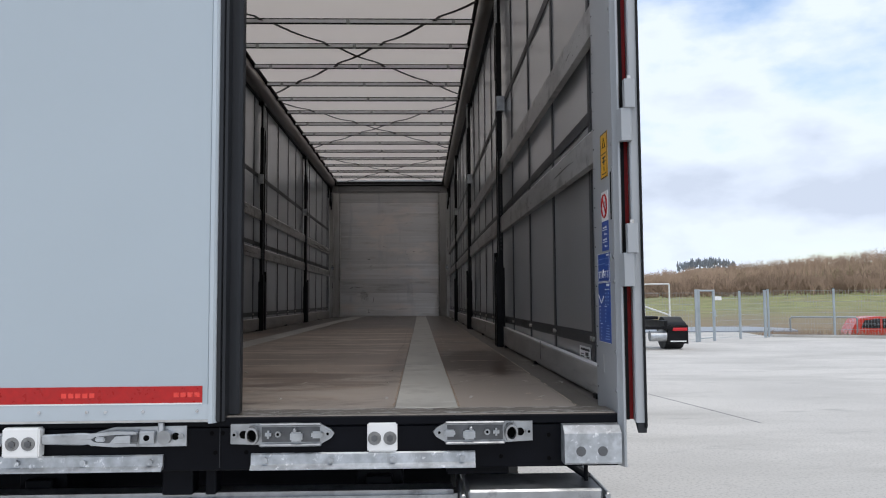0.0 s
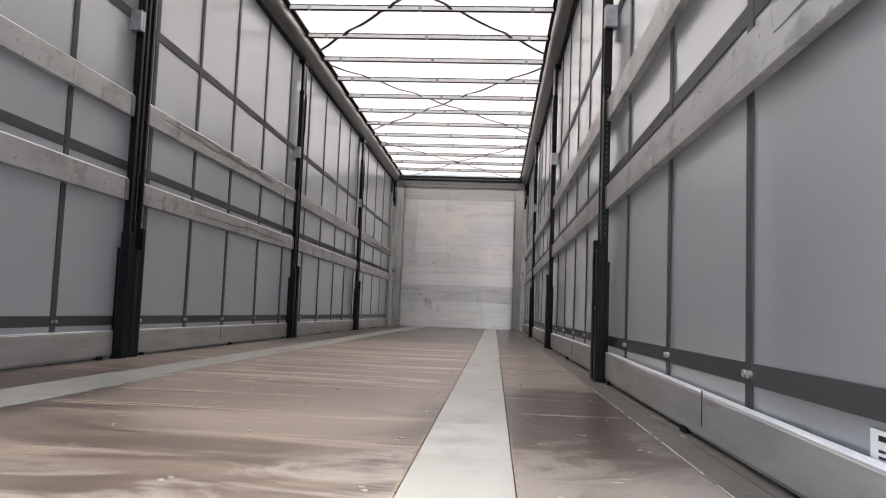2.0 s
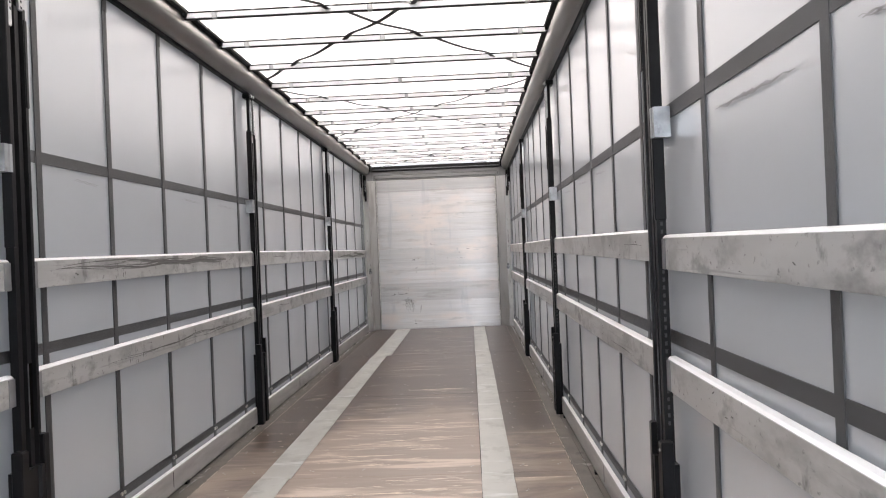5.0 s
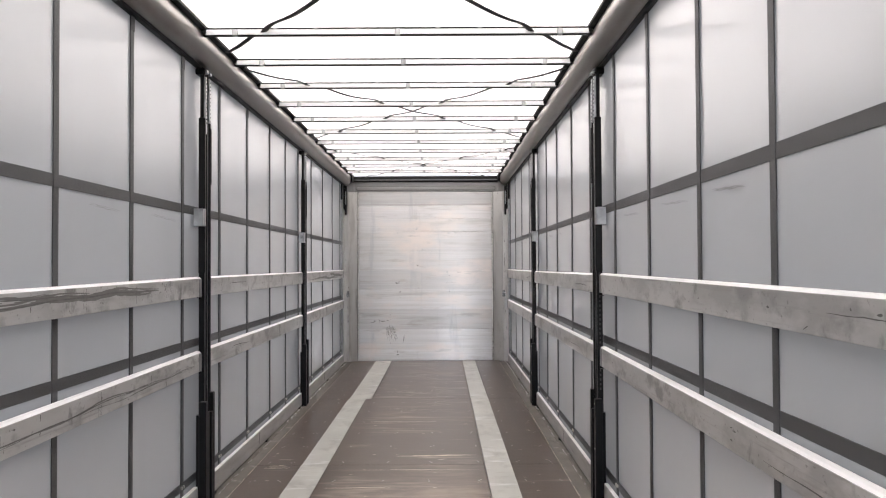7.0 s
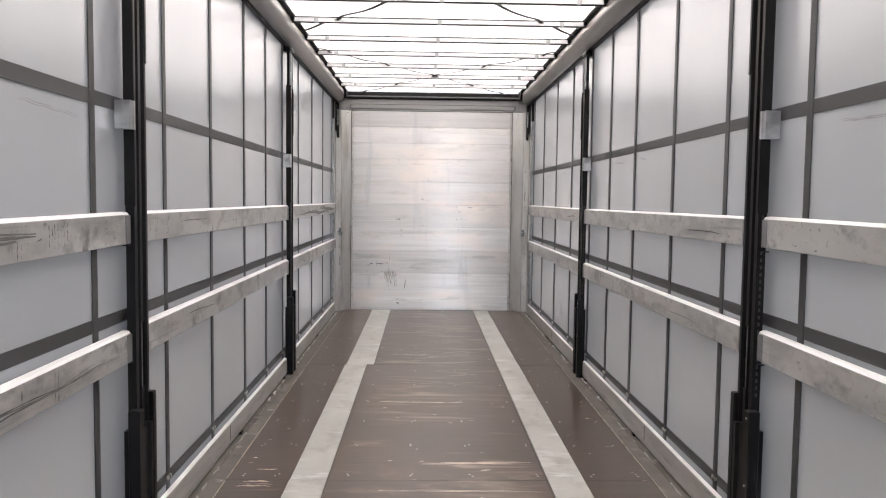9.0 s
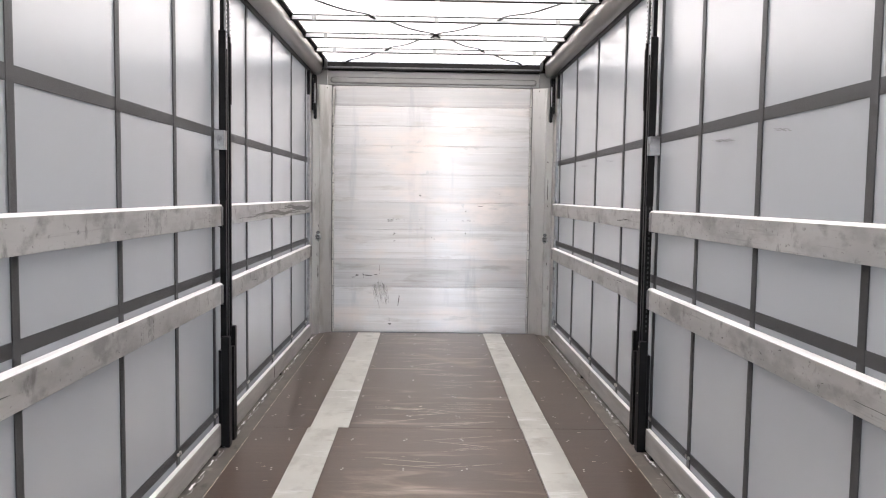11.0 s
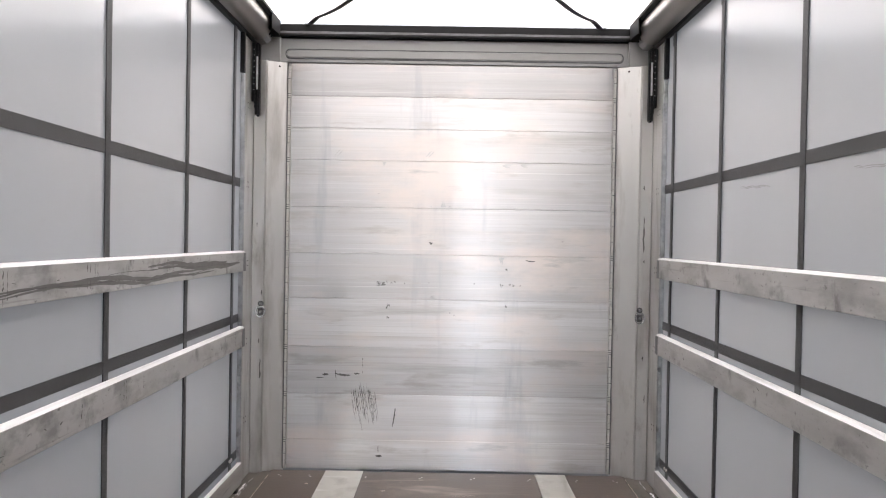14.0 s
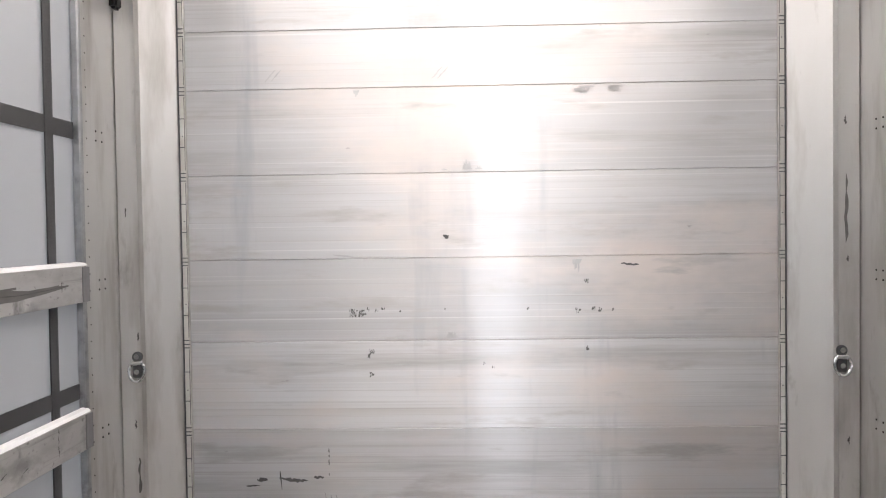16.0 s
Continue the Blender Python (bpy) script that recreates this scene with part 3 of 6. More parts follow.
for i in range(150):
    x, y = rr.choice((rr.uniform(-0.5, 0.5), rr.uniform(0.78, 1.05), rr.uniform(-1.05, -0.82))), rr.uniform(0.2, 13.3)
    ribbon(lines, [(x + d, y + rr.uniform(-0.003, 0.003), 0.0014) for d in np.linspace(-0.012, 0.012, 4)], rr.choice((0.003, 0.005, 0.009)), (0, 0, 1), rr, 1.3)
part("floor_scratches", lines, M_SCRATCH, floor, "cream scratches across the boards", kind="stuff")
raw, pale = B(), B()
for k in range(330):
    y = 0.12 + k * 0.0405
    for x, w in ((-1.0985, 0.004), (1.0965, 0.004)):
        if rr.random() < 0.85:
            ribbon(pale, [(x + rr.uniform(-0.001, 0.001), y + d, 0.0007) for d in (0, 0.014, 0.028, 0.0405)], w, (0, 0, 1), rr, 0.9)
    if y < 5 and rr.random() < 1.0 - 0.19 * y:
        for x in (0.5485 - 0.004, 0.7375 + 0.003, -0.556):
            if not (x < 0 and y > 2.5):
                ribbon(raw, [(x + rr.uniform(-0.002, 0.002), y + d, 0.0018) for d in (0, 0.012, 0.024, 0.038)], rr.uniform(0.003, 0.008), (0, 0, 1), rr, 1.2)
part("board_edge_line", pale, M_SCRATCH, floor, "thin pale edge of the boards", kind="stuff")
part("raw_board_edges", raw, M_RAW, floor, "splintered raw wood along the strips", kind="stuff")
bm = B()
for k in range(28):
    y = 0.35 + k * 0.485
    for x in (-1.03, -0.85, -0.49, -0.16, 0.16, 0.50, 0.80, 1.03):
        for d in (-0.012, 0.012):
            cyl(bm, (x + rnd.uniform(-0.015, 0.015), y + d + rnd.uniform(-0.004, 0.004), 0.0005), "z", 0.0055, 0.0016, 8)
part("screw_heads", bm, M_SCREW, floor, "rows of bright screw heads", kind="stuff")

# front wall
front = thing("wall_front", (0, LEN, 0), "bare scuffed aluminium plank bulkhead", "wall", "", "structure")
LEVELS = (0.0, 0.188, 0.477, 0.776, 1.081, 1.367, 1.659, 1.954, 2.155, 2.356, 2.560)
for (a, b), lean in zip(zip(LEVELS, LEVELS[1:]), (0.0006, -0.0010, 0.0012, -0.0004, 0.0008, -0.0008, 0.0010, 0.0002, -0.0008, 0.0006)):
    bm = B()
    n = 7
    prof = [(LEN + 0.03, a), (LEN + 0.0020, a + 0.0003), (LEN - 0.0002, a + 0.0023)]
    prof += [(LEN - 0.0012 * math.sin(math.pi * i / n) + lean * (i / n - 0.5), a + 0.005 + (b - a - 0.010) * i / n) for i in range(1, n)]
    prof += [(LEN - 0.0002, b - 0.0023), (LEN + 0.0020, b - 0.0003), (LEN + 0.03, b)]
    prism(bm, prof, "x", -1.022, 1.0)
    uv = bm.loops.layers.uv.new("along")
    for f in bm.faces:
        for lp in f.loops:
            lp[uv].uv = (lp.vert.co.x, lp.vert.co.z)
    part("plank", bm, M_DULL if a in (0.477, 2.356) else M_PLANK, front, "plank toned down for its dim reflection" if a in (0.477, 2.356) else "bare aluminium plank")
part("backing", one(-1.26, 1.26, LEN + 0.035, LEN + 0.06, -0.03, 2.84), M_GREY, front)
bm = B()
box(bm, -1.24, 1.24, LEN - 0.004, LEN + 0.03, 2.564, 2.714, 0.004)
part("head_beam", bm, M_HEAD, front, "grey painted head beam")
ring = []
for sx, a0 in ((1, -math.pi / 2), (-1, math.pi / 2)):
    ring += [(sx * 1.03 + 0.026 * math.cos(a0 + math.pi * i / 10), 2.617 + 0.026 * math.sin(a0 + math.pi * i / 10)) for i in range(11)]
bm = B()
loops = []
for grow, dy in ((0.0, -0.0045), (0.0, -0.0055), (-0.003, -0.0095), (-0.008, -0.012)):
    loops.append([bm.verts.new((u + (grow if u > 0 else -grow) * 0.6, LEN + dy, 2.617 + (v - 2.617) * (1 + grow / 0.026))) for u, v in ring])
for la, lb in zip(loops, loops[1:]):
    for k in range(len(ring)):
        bm.faces.new((la[k], la[(k + 1) % len(ring)], lb[(k + 1) % len(ring)], lb[k]))
bm.faces.new(loops[-1])
bmesh.ops.recalc_face_normals(bm, faces=bm.faces)
# dark ring draws the shade along the bead's flanks
part("bead_joint", tube(B(), [(u * 1.004, LEN - 0.005, 2.617 + (v - 2.617) * 1.12) for u, v in ring + ring[:1]], 0.0035, 6), M_DCAP, front, "dark line for the shade on the bead's flanks")
part("pressed_bead", bm, M_HEAD, front, "long pressed stiffening bead")
seal = part("top_seal", box(B(), -1.10, 1.10, LEN - 0.050, LEN + 0.03, 2.718, 2.736, 0.005), M_RUBBER, front, "black rubber roof seal")
part("seal_lip", box(B(), -1.10, 1.10, LEN - 0.026, LEN + 0.03, 2.752, 2.80, 0.005), M_RUBBER, seal, "upper black lip")
part("seal_strip", box(B(), -1.10, 1.10, LEN - 0.038, LEN + 0.03, 2.7362, 2.7518, 0.001), M_DCAP, seal, "dark grey clamping strip")

# scuffs and ink left on the planks
rr = random.Random(5)
YF = LEN - 0.0030


def scuff(pts, w, material=M_SCUFF, n=6, ragged=0.8):
    full = []
    for (x0, z0), (x1, z1) in zip(pts, pts[1:]):
        full += [(x0 + (x1 - x0) * i / n, YF, z0 + (z1 - z0) * i / n + rr.uniform(-0.002, 0.002)) for i in range(n)]
    full.append((pts[-1][0], YF, pts[-1][1]))
    part("scuff_mark", ribbon(B(), full, w, (0, -1, 0), rr, ragged), material, front, "dark scuff")


scuff([(-0.838, 0.577), (-0.79, 0.578)], 0.006)
scuff([(-0.80, 0.598), (-0.762, 0.60)], 0.012)
scuff([(-0.72, 0.606), (-0.69, 0.600), (-0.65, 0.594), (-0.62, 0.598)], 0.011)
scuff([(-0.60, 0.606), (-0.565, 0.607)], 0.010)
scuff([(-0.718, 0.63), (-0.712, 0.565)], 0.004)
for z0, z1 in ((0.706, 0.692), (0.684, 0.678), (0.668, 0.650), (0.625, 0.612)):
    scuff([(-0.546, z0), (-0.545, z1)], 0.0035)
for i in range(30):
    u = i / 29
    x, top, low = -0.615 + 0.15 * u + rr.uniform(-0.003, 0.003), 0.545 - 0.12 * abs(u - 0.45) + rr.uniform(-0.05, 0.02), 0.345 + rr.uniform(-0.03, 0.10)
    z = top
    while z > low:
        dash = rr.uniform(0.02, 0.09)
        scuff([(x + (top - z) * 0.16, z), (x + (top - z + dash) * 0.16, z - dash)], rr.choice((0.0018, 0.0024, 0.0032)), M_SCUFF, n=4)
        z -= dash + rr.uniform(0.004, 0.02)
scuff([(-0.336, 0.395), (-0.340, 0.35), (-0.352, 0.275)], 0.010)
scuff([(-0.441, 0.156), (-0.440, 0.11)], 0.004)
scuff([(-0.455, 0.088), (-0.415, 0.086)], 0.012)
scuff([(-0.138, 1.444), (-0.125, 1.438), (-0.118, 1.441)], 0.010)
for x, z, w in ((-0.452, 1.178, 0.030), (-0.422, 1.178, 0.026), (-0.40, 1.19, 0.012), (-0.37, 1.186, 0.012), (-0.35, 1.19, 0.010), (-0.29, 1.184, 0.009), (0.322, 1.18, 0.018),
                (0.375, 1.186, 0.014), (0.395, 1.183, 0.016), (0.44, 1.183, 0.007), (-0.39, 1.045, 0.020), (-0.40, 1.03, 0.014), (0.353, 1.05, 0.014), (0.0, 1.0, 0.01), (-0.39, 0.965, 0.014), (0.03, 0.985, 0.01),
                (0.15, 1.19, 0.008), (-0.135, 1.19, 0.008), (0.35, 1.28, 0.014)):
    bm = B()
    for k in range(26 if w > 0.024 else (9 if w > 0.013 else 3)):
        u, v, half = x + rr.uniform(-0.5, 0.5) * w, z + rr.uniform(-0.5, 0.5) * w * 0.8, rr.uniform(0.002, 0.005)
        ribbon(bm, [(u + 0.15 * half * q, YF, v + half * q) for q in (-1, -0.3, 0.3, 1)], rr.uniform(0.0018, 0.0040), (0, -1, 0), rr, 1.2)
    part("scuff_mark", bm, M_SCUFF, front, "cluster of small dark ticks")
for x, z, w, h in ((-0.052, 1.664, 0.030, 0.040), (-0.012, 1.664, 0.026, 0.016), (-0.13, 1.664, 0.02, 0.006), (-0.11, 1.084, 0.045, 0.03), (-0.29, 1.084, 0.035, 0.012), (0.36, 1.95, 0.05, -0.016), (0.46, 1.95, 0.05, -0.014),
                   (-0.43, 1.95, 0.02, -0.03), (0.32, 1.36, 0.03, -0.05)):
    bm = B()
    for k in range(14):
        t = k / 13
        top = h * (0.3 + 0.7 * rr.random()) * math.sin(math.pi * (0.1 + 0.85 * t))
        ribbon(bm, [(x + w * (t - 0.5), YF, z + math.copysign(0.004, h) + top * q) for q in (0, 0.35, 0.7, 1)], w / 9, (0, -1, 0), rr, 0.8)
    part("scuff_mark", bm, M_FAINT, front, "grey wiped smudge")
scuff([(0.315, 1.936), (0.36, 1.925)], 0.016, M_FAINT)
scuff([(0.43, 1.94), (0.475, 1.928)], 0.014, M_FAINT)
scuff([(0.47, 1.339), (0.53, 1.336)], 0.007)
for x in (-0.745, -0.725, -0.15, -0.17):
    scuff([(x, 1.98), (x + 0.036, 2.02)], 0.005, M_FAINT)
scuff([(-0.52, 1.38), (-0.42, 1.372)], 0.006, M_FAINT)
scuff([(-0.55, 1.005), (-0.44, 1.0)], 0.005, M_FAINT)
scuff([(-0.35, 1.0), (-0.26, 0.998)], 0.005, M_FAINT)
scuff([(-0.3, 0.535), (-0.2, 0.53)], 0.005, M_FAINT)

# corner pillars in front
for s in (-1, 1):
    pil = thing("corner_pillar", (s * 1.15, 13.55, 0), "grey aluminium front corner pillar with punched side", "pillar", "front pillars", "structure")
    x = lambda v: s * v
    bm = B()
    prism(bm, [(x(1.026 if s > 0 else 1.048), LEN + 0.002), (x(1.03 if s > 0 else 1.052), LEN - 0.004), (x(1.16), LEN - 0.055), (x(1.168), LEN - 0.075), (x(1.236), LEN - 0.075), (x(1.243), LEN - 0.06), (x(1.243), LEN + 0.03), (x(1.026 if s > 0 else 1.048), LEN + 0.03)], "z", -0.028, 2.56)
    part("column", bm, M_PILLAR, pil)
    bm = one(*sorted((x(1.240), x(1.2525))), 13.285, 13.625, -0.03, 2.70, 0.002)
    part("side_plate", bm, M_PILLAR, pil, "punched side plate")
    bm = one(*sorted((x(1.225), x(1.25))), 13.262, 13.284, 0.0, 2.6, 0.004)
    part("edge_profile", bm, M_CAP, pil, "edge profile beside the curtain")
    part("corner_block", one(*sorted((x(1.09), x(1.25))), LEN - 0.03, LEN + 0.03, 2.5605, 2.72, 0.004), M_HEAD, pil, "grey corner block")
    bm = B()
    for k in range(46):
        cyl(bm, (x(1.2395), 13.33, 0.12 + k * 0.053), "x", 0.0022, 0.002, 6)
        if k % 9 == 4:
            for dy, dz in ((0.06, 0.0), (0.1, 0.0), (0.06, 0.03), (0.1, 0.03)):
                cyl(bm, (x(1.2395), 13.33 + dy, 0.12 + k * 0.053 + dz), "x", 0.0035, 0.002, 6)
    part("punched_holes", bm, M_HOLE, pil, "small punched holes", kind="stuff")
    part("drain_hole", cyl(B(), (x(1.092), LEN - 0.030, 2.532), "y", 0.005, 0.012, 10), M_HOLE, pil)
    # slotted strip along the planks
    x0, x1 = (-1.042, -1.0235) if s < 0 else (1.0015, 1.020)
    strip = part("slot_strip", one(x0, x1, LEN - 0.012, LEN + 0.01, 0.0, 2.555, 0.002), M_STRIP, pil, "slotted bright steel strip")
    bm = B()
    for za, zb in zip(LEVELS, LEVELS[1:]):
        for d in (-0.016, -0.004, 0.010):
            box(bm, x0 - 0.001, x1 + 0.001, LEN - 0.0155, LEN - 0.0125, zb + d - 0.0015, zb + d + 0.0018)
        n = 3 if zb - za > 0.25 else 2
        for k in range(1, n):
            z = za + (zb - za) * k / n
            box(bm, x0 + 0.001, x1 - 0.001, LEN - 0.0128, LEN - 0.011, z, z + 0.003)
            if k == 1:
                cyl(bm, ((x0 + x1) / 2, LEN - 0.012, z + 0.04), "y", 0.0022, 0.002, 6)
        u = x0 + 0.001 if s > 0 else x1 - 0.0025
        box(bm, u, u + 0.0015, LEN - 0.0128, LEN - 0.011, za + 0.02, zb - 0.022)
    part("strip_slots", bm, M_DCAP, strip, "dark slots in the strip", kind="stuff")
    g0, g1 = (-1.0475, -1.0425) if s < 0 else (1.0205, 1.0255)
    part("shadow_gap", one(g0, g1, LEN - 0.009, LEN + 0.01, 0, 2.555), M_DCAP, pil, "dark joint")

# smudges on the front pillars
rr = random.Random(31)
for x, z0, z1, w, m in ((1.192, 1.63, 1.40, 0.012, M_WATER), (1.197, 1.36, 1.34, 0.006, M_STREAK), (-1.18, 0.70, 0.58, 0.009, M_STREAK), (-1.176, 1.13, 1.10, 0.006, M_SCUFF), (-1.19, 0.83, 0.80, 0.006, M_SCUFF),
                        (1.20, 0.76, 0.73, 0.006, M_SCUFF), (1.19, 1.82, 1.79, 0.007, M_STREAK), (-1.21, 1.55, 1.52, 0.005, M_SCUFF), (1.215, 0.52, 0.47, 0.006, M_STREAK)):
    pillar = [o for o in bpy.data.objects if o.name.startswith("corner_pillar") and o.location.x * x > 0][0]
    pts = [(x + 0.0012 * math.sin(i * 1.3), LEN - 0.0762, z0 + (z1 - z0) * i / 8) for i in range(9)]
    part("smudge", ribbon(B(), pts, w, (0, -1, 0), rr, 1.3), m, pillar, "dark smudge")

# roof
ceiling = B()
ny, nx = 110, 10
rows = []
for i in range(ny + 1):
    y = -0.02 + (LEN + 0.04) * i / ny
    rows.append([ceiling.verts.new((-1.16 + 2.32 * j / nx, y, 2.832 + 0.012 * math.sin(math.pi * j / nx) - 0.006 * abs(math.sin(math.pi * (y - 5.70) / 0.651)))) for j in range(nx + 1)])
for a, b in zip(rows, rows[1:]):
    for j in range(nx):
        ceiling.faces.new((a[j], b[j], b[j + 1], a[j + 1]))
single("ceiling", ceiling, M_TARP, "white translucent tarpaulin roof", "roof", "", "structure")


def bow(y):
    b = thing("roof_bow", (0, y, 2.79), "thin aluminium roof bow under the tarpaulin", "roof bow", "roof bows")
    fl = part("profile", one(-1.10, 1.10, y - 0.013, y + 0.013, 2.7665, 2.7985, 0.003), M_FLANGE, b, "pale aluminium profile")
    part("top_edge", one(-1.115, 1.115, y - 0.0165, y + 0.0165, 2.799, 2.806, 0.002), M_BLACK, b, "dark upper edge")
    part("bottom_edge", one(-1.115, 1.115, y - 0.0150, y + 0.0150, 2.7605, 2.766, 0.002), M_BLACK, b, "dark lower edge")
    for x in (-0.93, 0.0, 0.93):
        part("clip", one(x - 0.015, x + 0.015, y - 0.026, y + 0.010, 2.757, 2.796, 0.004), M_CAP, fl, "small steel clip")
    for x in (-0.7, -0.47, -0.23, 0.23, 0.47, 0.7):
        part("stud", one(x - 0.012, x + 0.012, y - 0.0175, y - 0.012, 2.797, 2.8035, 0.002), M_CAP, fl)
    for s in (-1, 1):
        part("end_shoe", one(*sorted((s * 1.095, s * 1.13)), y - 0.025, y + 0.03, 2.775, 2.812, 0.004), M_BLACK, b, "black end shoe")
    return b


first = None
for k in range(-8, 12):
    y = 5.70 + 0.651 * k
    if first is None:
        first = bow(y)
    else:
        copy_thing(first, Matrix.Translation((0, y, 2.79 + F)))

for c in (2.12, 5.36, 8.60, 12.16):
    cross = thing("roof_cross_strap", (0, c, 2.79), "crossed dark webbing straps under the roof bows", "roof strap", "roof straps")
    for s in (-1, 1):
        pts = []
        for i in range(61):
            u = -1 + i / 30
            y = c + 1.41 * u
            x = s * 1.1 * u * (0.845 if c > 12 and u > 0 else 1.0)
            ph = ((y - 5.70) / 0.651) % 1.0
            near = max(0.0, 1 - min(ph, 1 - ph) / 0.10)
            pts.append((x, y, 2.803 - 0.020 * math.sin(math.pi * ph) ** 2 - 0.026 * near + 0.005 * noise.noise((x * 4, y * 4, c))))
        part("strap", tube(B(), pts, 0.018, 6, 0.25), M_STRAP, cross)

for s in (-1, 1):
    rail = thing("roof_rail", (s * 1.19, 6.8, 2.66), "rounded dull aluminium roof side rail", "roof rail", "roof rails", "structure")
    arc = [(s * (1.194 - 0.079 * math.cos(a)), 2.752 - 0.085 * math.sin(a)) for a in np.linspace(-0.55, 1.75, 16)]
    arc += [(s * 1.262, 2.672), (s * 1.275, 2.70), (s * 1.275, 2.83), (s * 1.16, 2.83)]
    part("profile", prism(B(), arc, "y", -0.02, 13.44), M_RAIL, rail)
    part("track", prism(B(), [(s * 1.212, 2.676), (s * 1.225, 2.655), (s * 1.25, 2.655), (s * 1.262, 2.676)], "y", 0.0, 13.55), M_BLACK, rail, "black curtain track")
    part("top_strip", prism(B(), [(s * 1.092, 2.815), (s * 1.092, 2.80), (s * 1.12, 2.79), (s * 1.16, 2.82), (s * 1.16, 2.829)], "y", -0.02, 13.58), M_RUBBER, rail, "black rubber strip")
    cap = part("end_cap", prism(B(), [(s * u, v) for u, v in [(1.142, 2.80), (1.140, 2.725), (1.150, 2.692), (1.172, 2.672), (1.200, 2.664), (1.262, 2.664), (1.262, 2.80)]], "y", 13.4402, 13.585), M_HEAD, rail, "dull rail end casting")
    part("corner_gusset", prism(B(), [(s * u, v) for u, v in [(1.095, 13.36), (1.118, 13.40), (1.1395, 13.43), (1.1395, 13.64), (1.1005, 13.64), (1.085, 13.50)]], "z", 2.716, 2.803), M_RUBBER, rail, "black rubber corner of the roof seal")
    for y in (13.495, 13.545):
        part("rivet_hole", cyl(B(), (s * 1.1425, y, 2.712), "x", 0.005, 0.008, 10), M_HOLE, cap)


# ---- side posts ----
def side_post(s, y):
    p = thing("side_post", (s * 1.23, y, 0), "black steel sliding side post with lath pockets", "post", "side posts")
    X = lambda a, b: sorted((s * a, s * b))
    prof = [(1.190, 0.066), (1.190, 0.048), (1.206, 0.045), (1.206, 0.024), (1.194, 0.021), (1.194, -0.002), (1.213, -0.006), (1.213, -0.034),
            (1.190, -0.038), (1.190, -0.066), (1.223, -0.066), (1.223, 0.066)]
    part("lower_section", prism(B(), [(s * u, y + v) for u, v in prof], "z", 0.02, 2.34), M_BLACK, p)
    prof = [(1.200, 0.040), (1.214, 0.036), (1.214, -0.030), (1.200, -0.034), (1.200, -0.046), (1.222, -0.046), (1.222, 0.050), (1.200, 0.050)]
    part("upper_section", prism(B(), [(s * u, y + v) for u, v in prof], "z", 2.3405, 2.62), M_BLACK, p)
    for y0, y1, zlow in ((-0.050, -0.028, 2.25), (0.022, 0.046, 2.33)):
        prail = part("perforated_rail", one(*X(1.186, 1.1995), y + y0, y + y1, zlow, 2.60, 0.002), M_CAP, p, "grey perforated rail")
        bm = B()
        for k in range(12):
            if 2.585 - k * 0.024 > zlow + 0.01:
                box(bm, *X(1.1852, 1.1858), y + (y0 + y1) / 2 - 0.004, y + (y0 + y1) / 2 + 0.004, 2.575 - k * 0.024, 2.585 - k * 0.024)
        part("rail_holes", bm, M_HOLE, prail, "row of small holes", kind="stuff")
    part("sleeve", one(*X(1.184, 1.224), y - 0.0745, y - 0.052, 1.40, 2.345, 0.003), M_BLACK, p, "black sleeve")
    part("sleeve", one(*X(1.186, 1.224), y + 0.050, y + 0.0700, 1.95, 2.30, 0.003), M_BLACK, p, "black sleeve")
    carriage = part("roller_carriage", one(*X(1.192, 1.255), y - 0.050, y + 0.050, 2.615, 2.655, 0.008), M_BLACK, p, "black roller carriage")
    for dy in (-0.03, 0.03):
        part("roller", cyl(B(), (s * 1.19, y + dy, 2.632), "x", 0.013, 0.02, 14), M_CAP, carriage, "small steel roller")
    # foot with wings
    bm = prism(B(), [(s * u, y + v) for u, v in [(1.172, -0.085), (1.18, -0.098), (1.228, -0.098), (1.228, 0.076), (1.178, 0.076), (1.172, 0.068), (1.172, 0.03), (1.184, 0.024), (1.184, -0.024), (1.172, -0.03)]], "z", -0.012, 0.55)
    foot = part("foot", bm, M_BLACK, p, "black folded steel foot")
    part("foot_wing", one(*X(1.166, 1.21), y - 0.108, y - 0.06, -0.012, 0.63, 0.004), M_BLACK, p)
    part("foot_wing", one(*X(1.170, 1.21), y + 0.05, y + 0.088, -0.012, 0.665, 0.004), M_BLACK, p)
    part("lock_slot", one(*X(1.1885, 1.1938), y - 0.001, y + 0.019, 0.70, 0.95, 0.002), M_HOLE, p)
    part("lock_rim", one(*X(1.189, 1.193), y - 0.006, y - 0.003, 0.70, 0.95), M_DCAP, p, "thin worn edge")
    for z in ((0.33, 0.60) if s > 0 else ()):
        part("lock_bolt", cyl(B(), (s * 1.166, y - 0.085, z), "x", 0.005, 0.006, 10), M_SCREW, foot)
    # lath pockets either side
    for d in (-1, 1):
        y0, y1 = sorted((y + d * 0.064, y + d * 0.112))
        bm = B()
        if d < 0:
            prism(bm, [(s * 1.240, y0), (s * 1.240, y1), (s * 1.186, y1), (s * 1.180, y1 - 0.006), (s * 1.180, y0 + 0.028), (s * 1.184, y0 + 0.022), (s * 1.184, y0)], "z", 1.685, 1.79)
        else:
            prism(bm, [(s * 1.243, y0), (s * 1.243, y1), (s * 1.222, y1), (s * 1.216, y1 - 0.006), (s * 1.216, y0)], "z", 1.685, 1.79)
        part("pocket", bm, M_CAP, p, "empty galvanised lath pocket")
        for z in (0.812, 1.255):
            y0, y1 = sorted((y + d * 0.064, y + d * 0.085))
            part("pocket_floor", one(*X(1.205, 1.228), y0, y1, z - 0.004, z), M_BLACK, p)
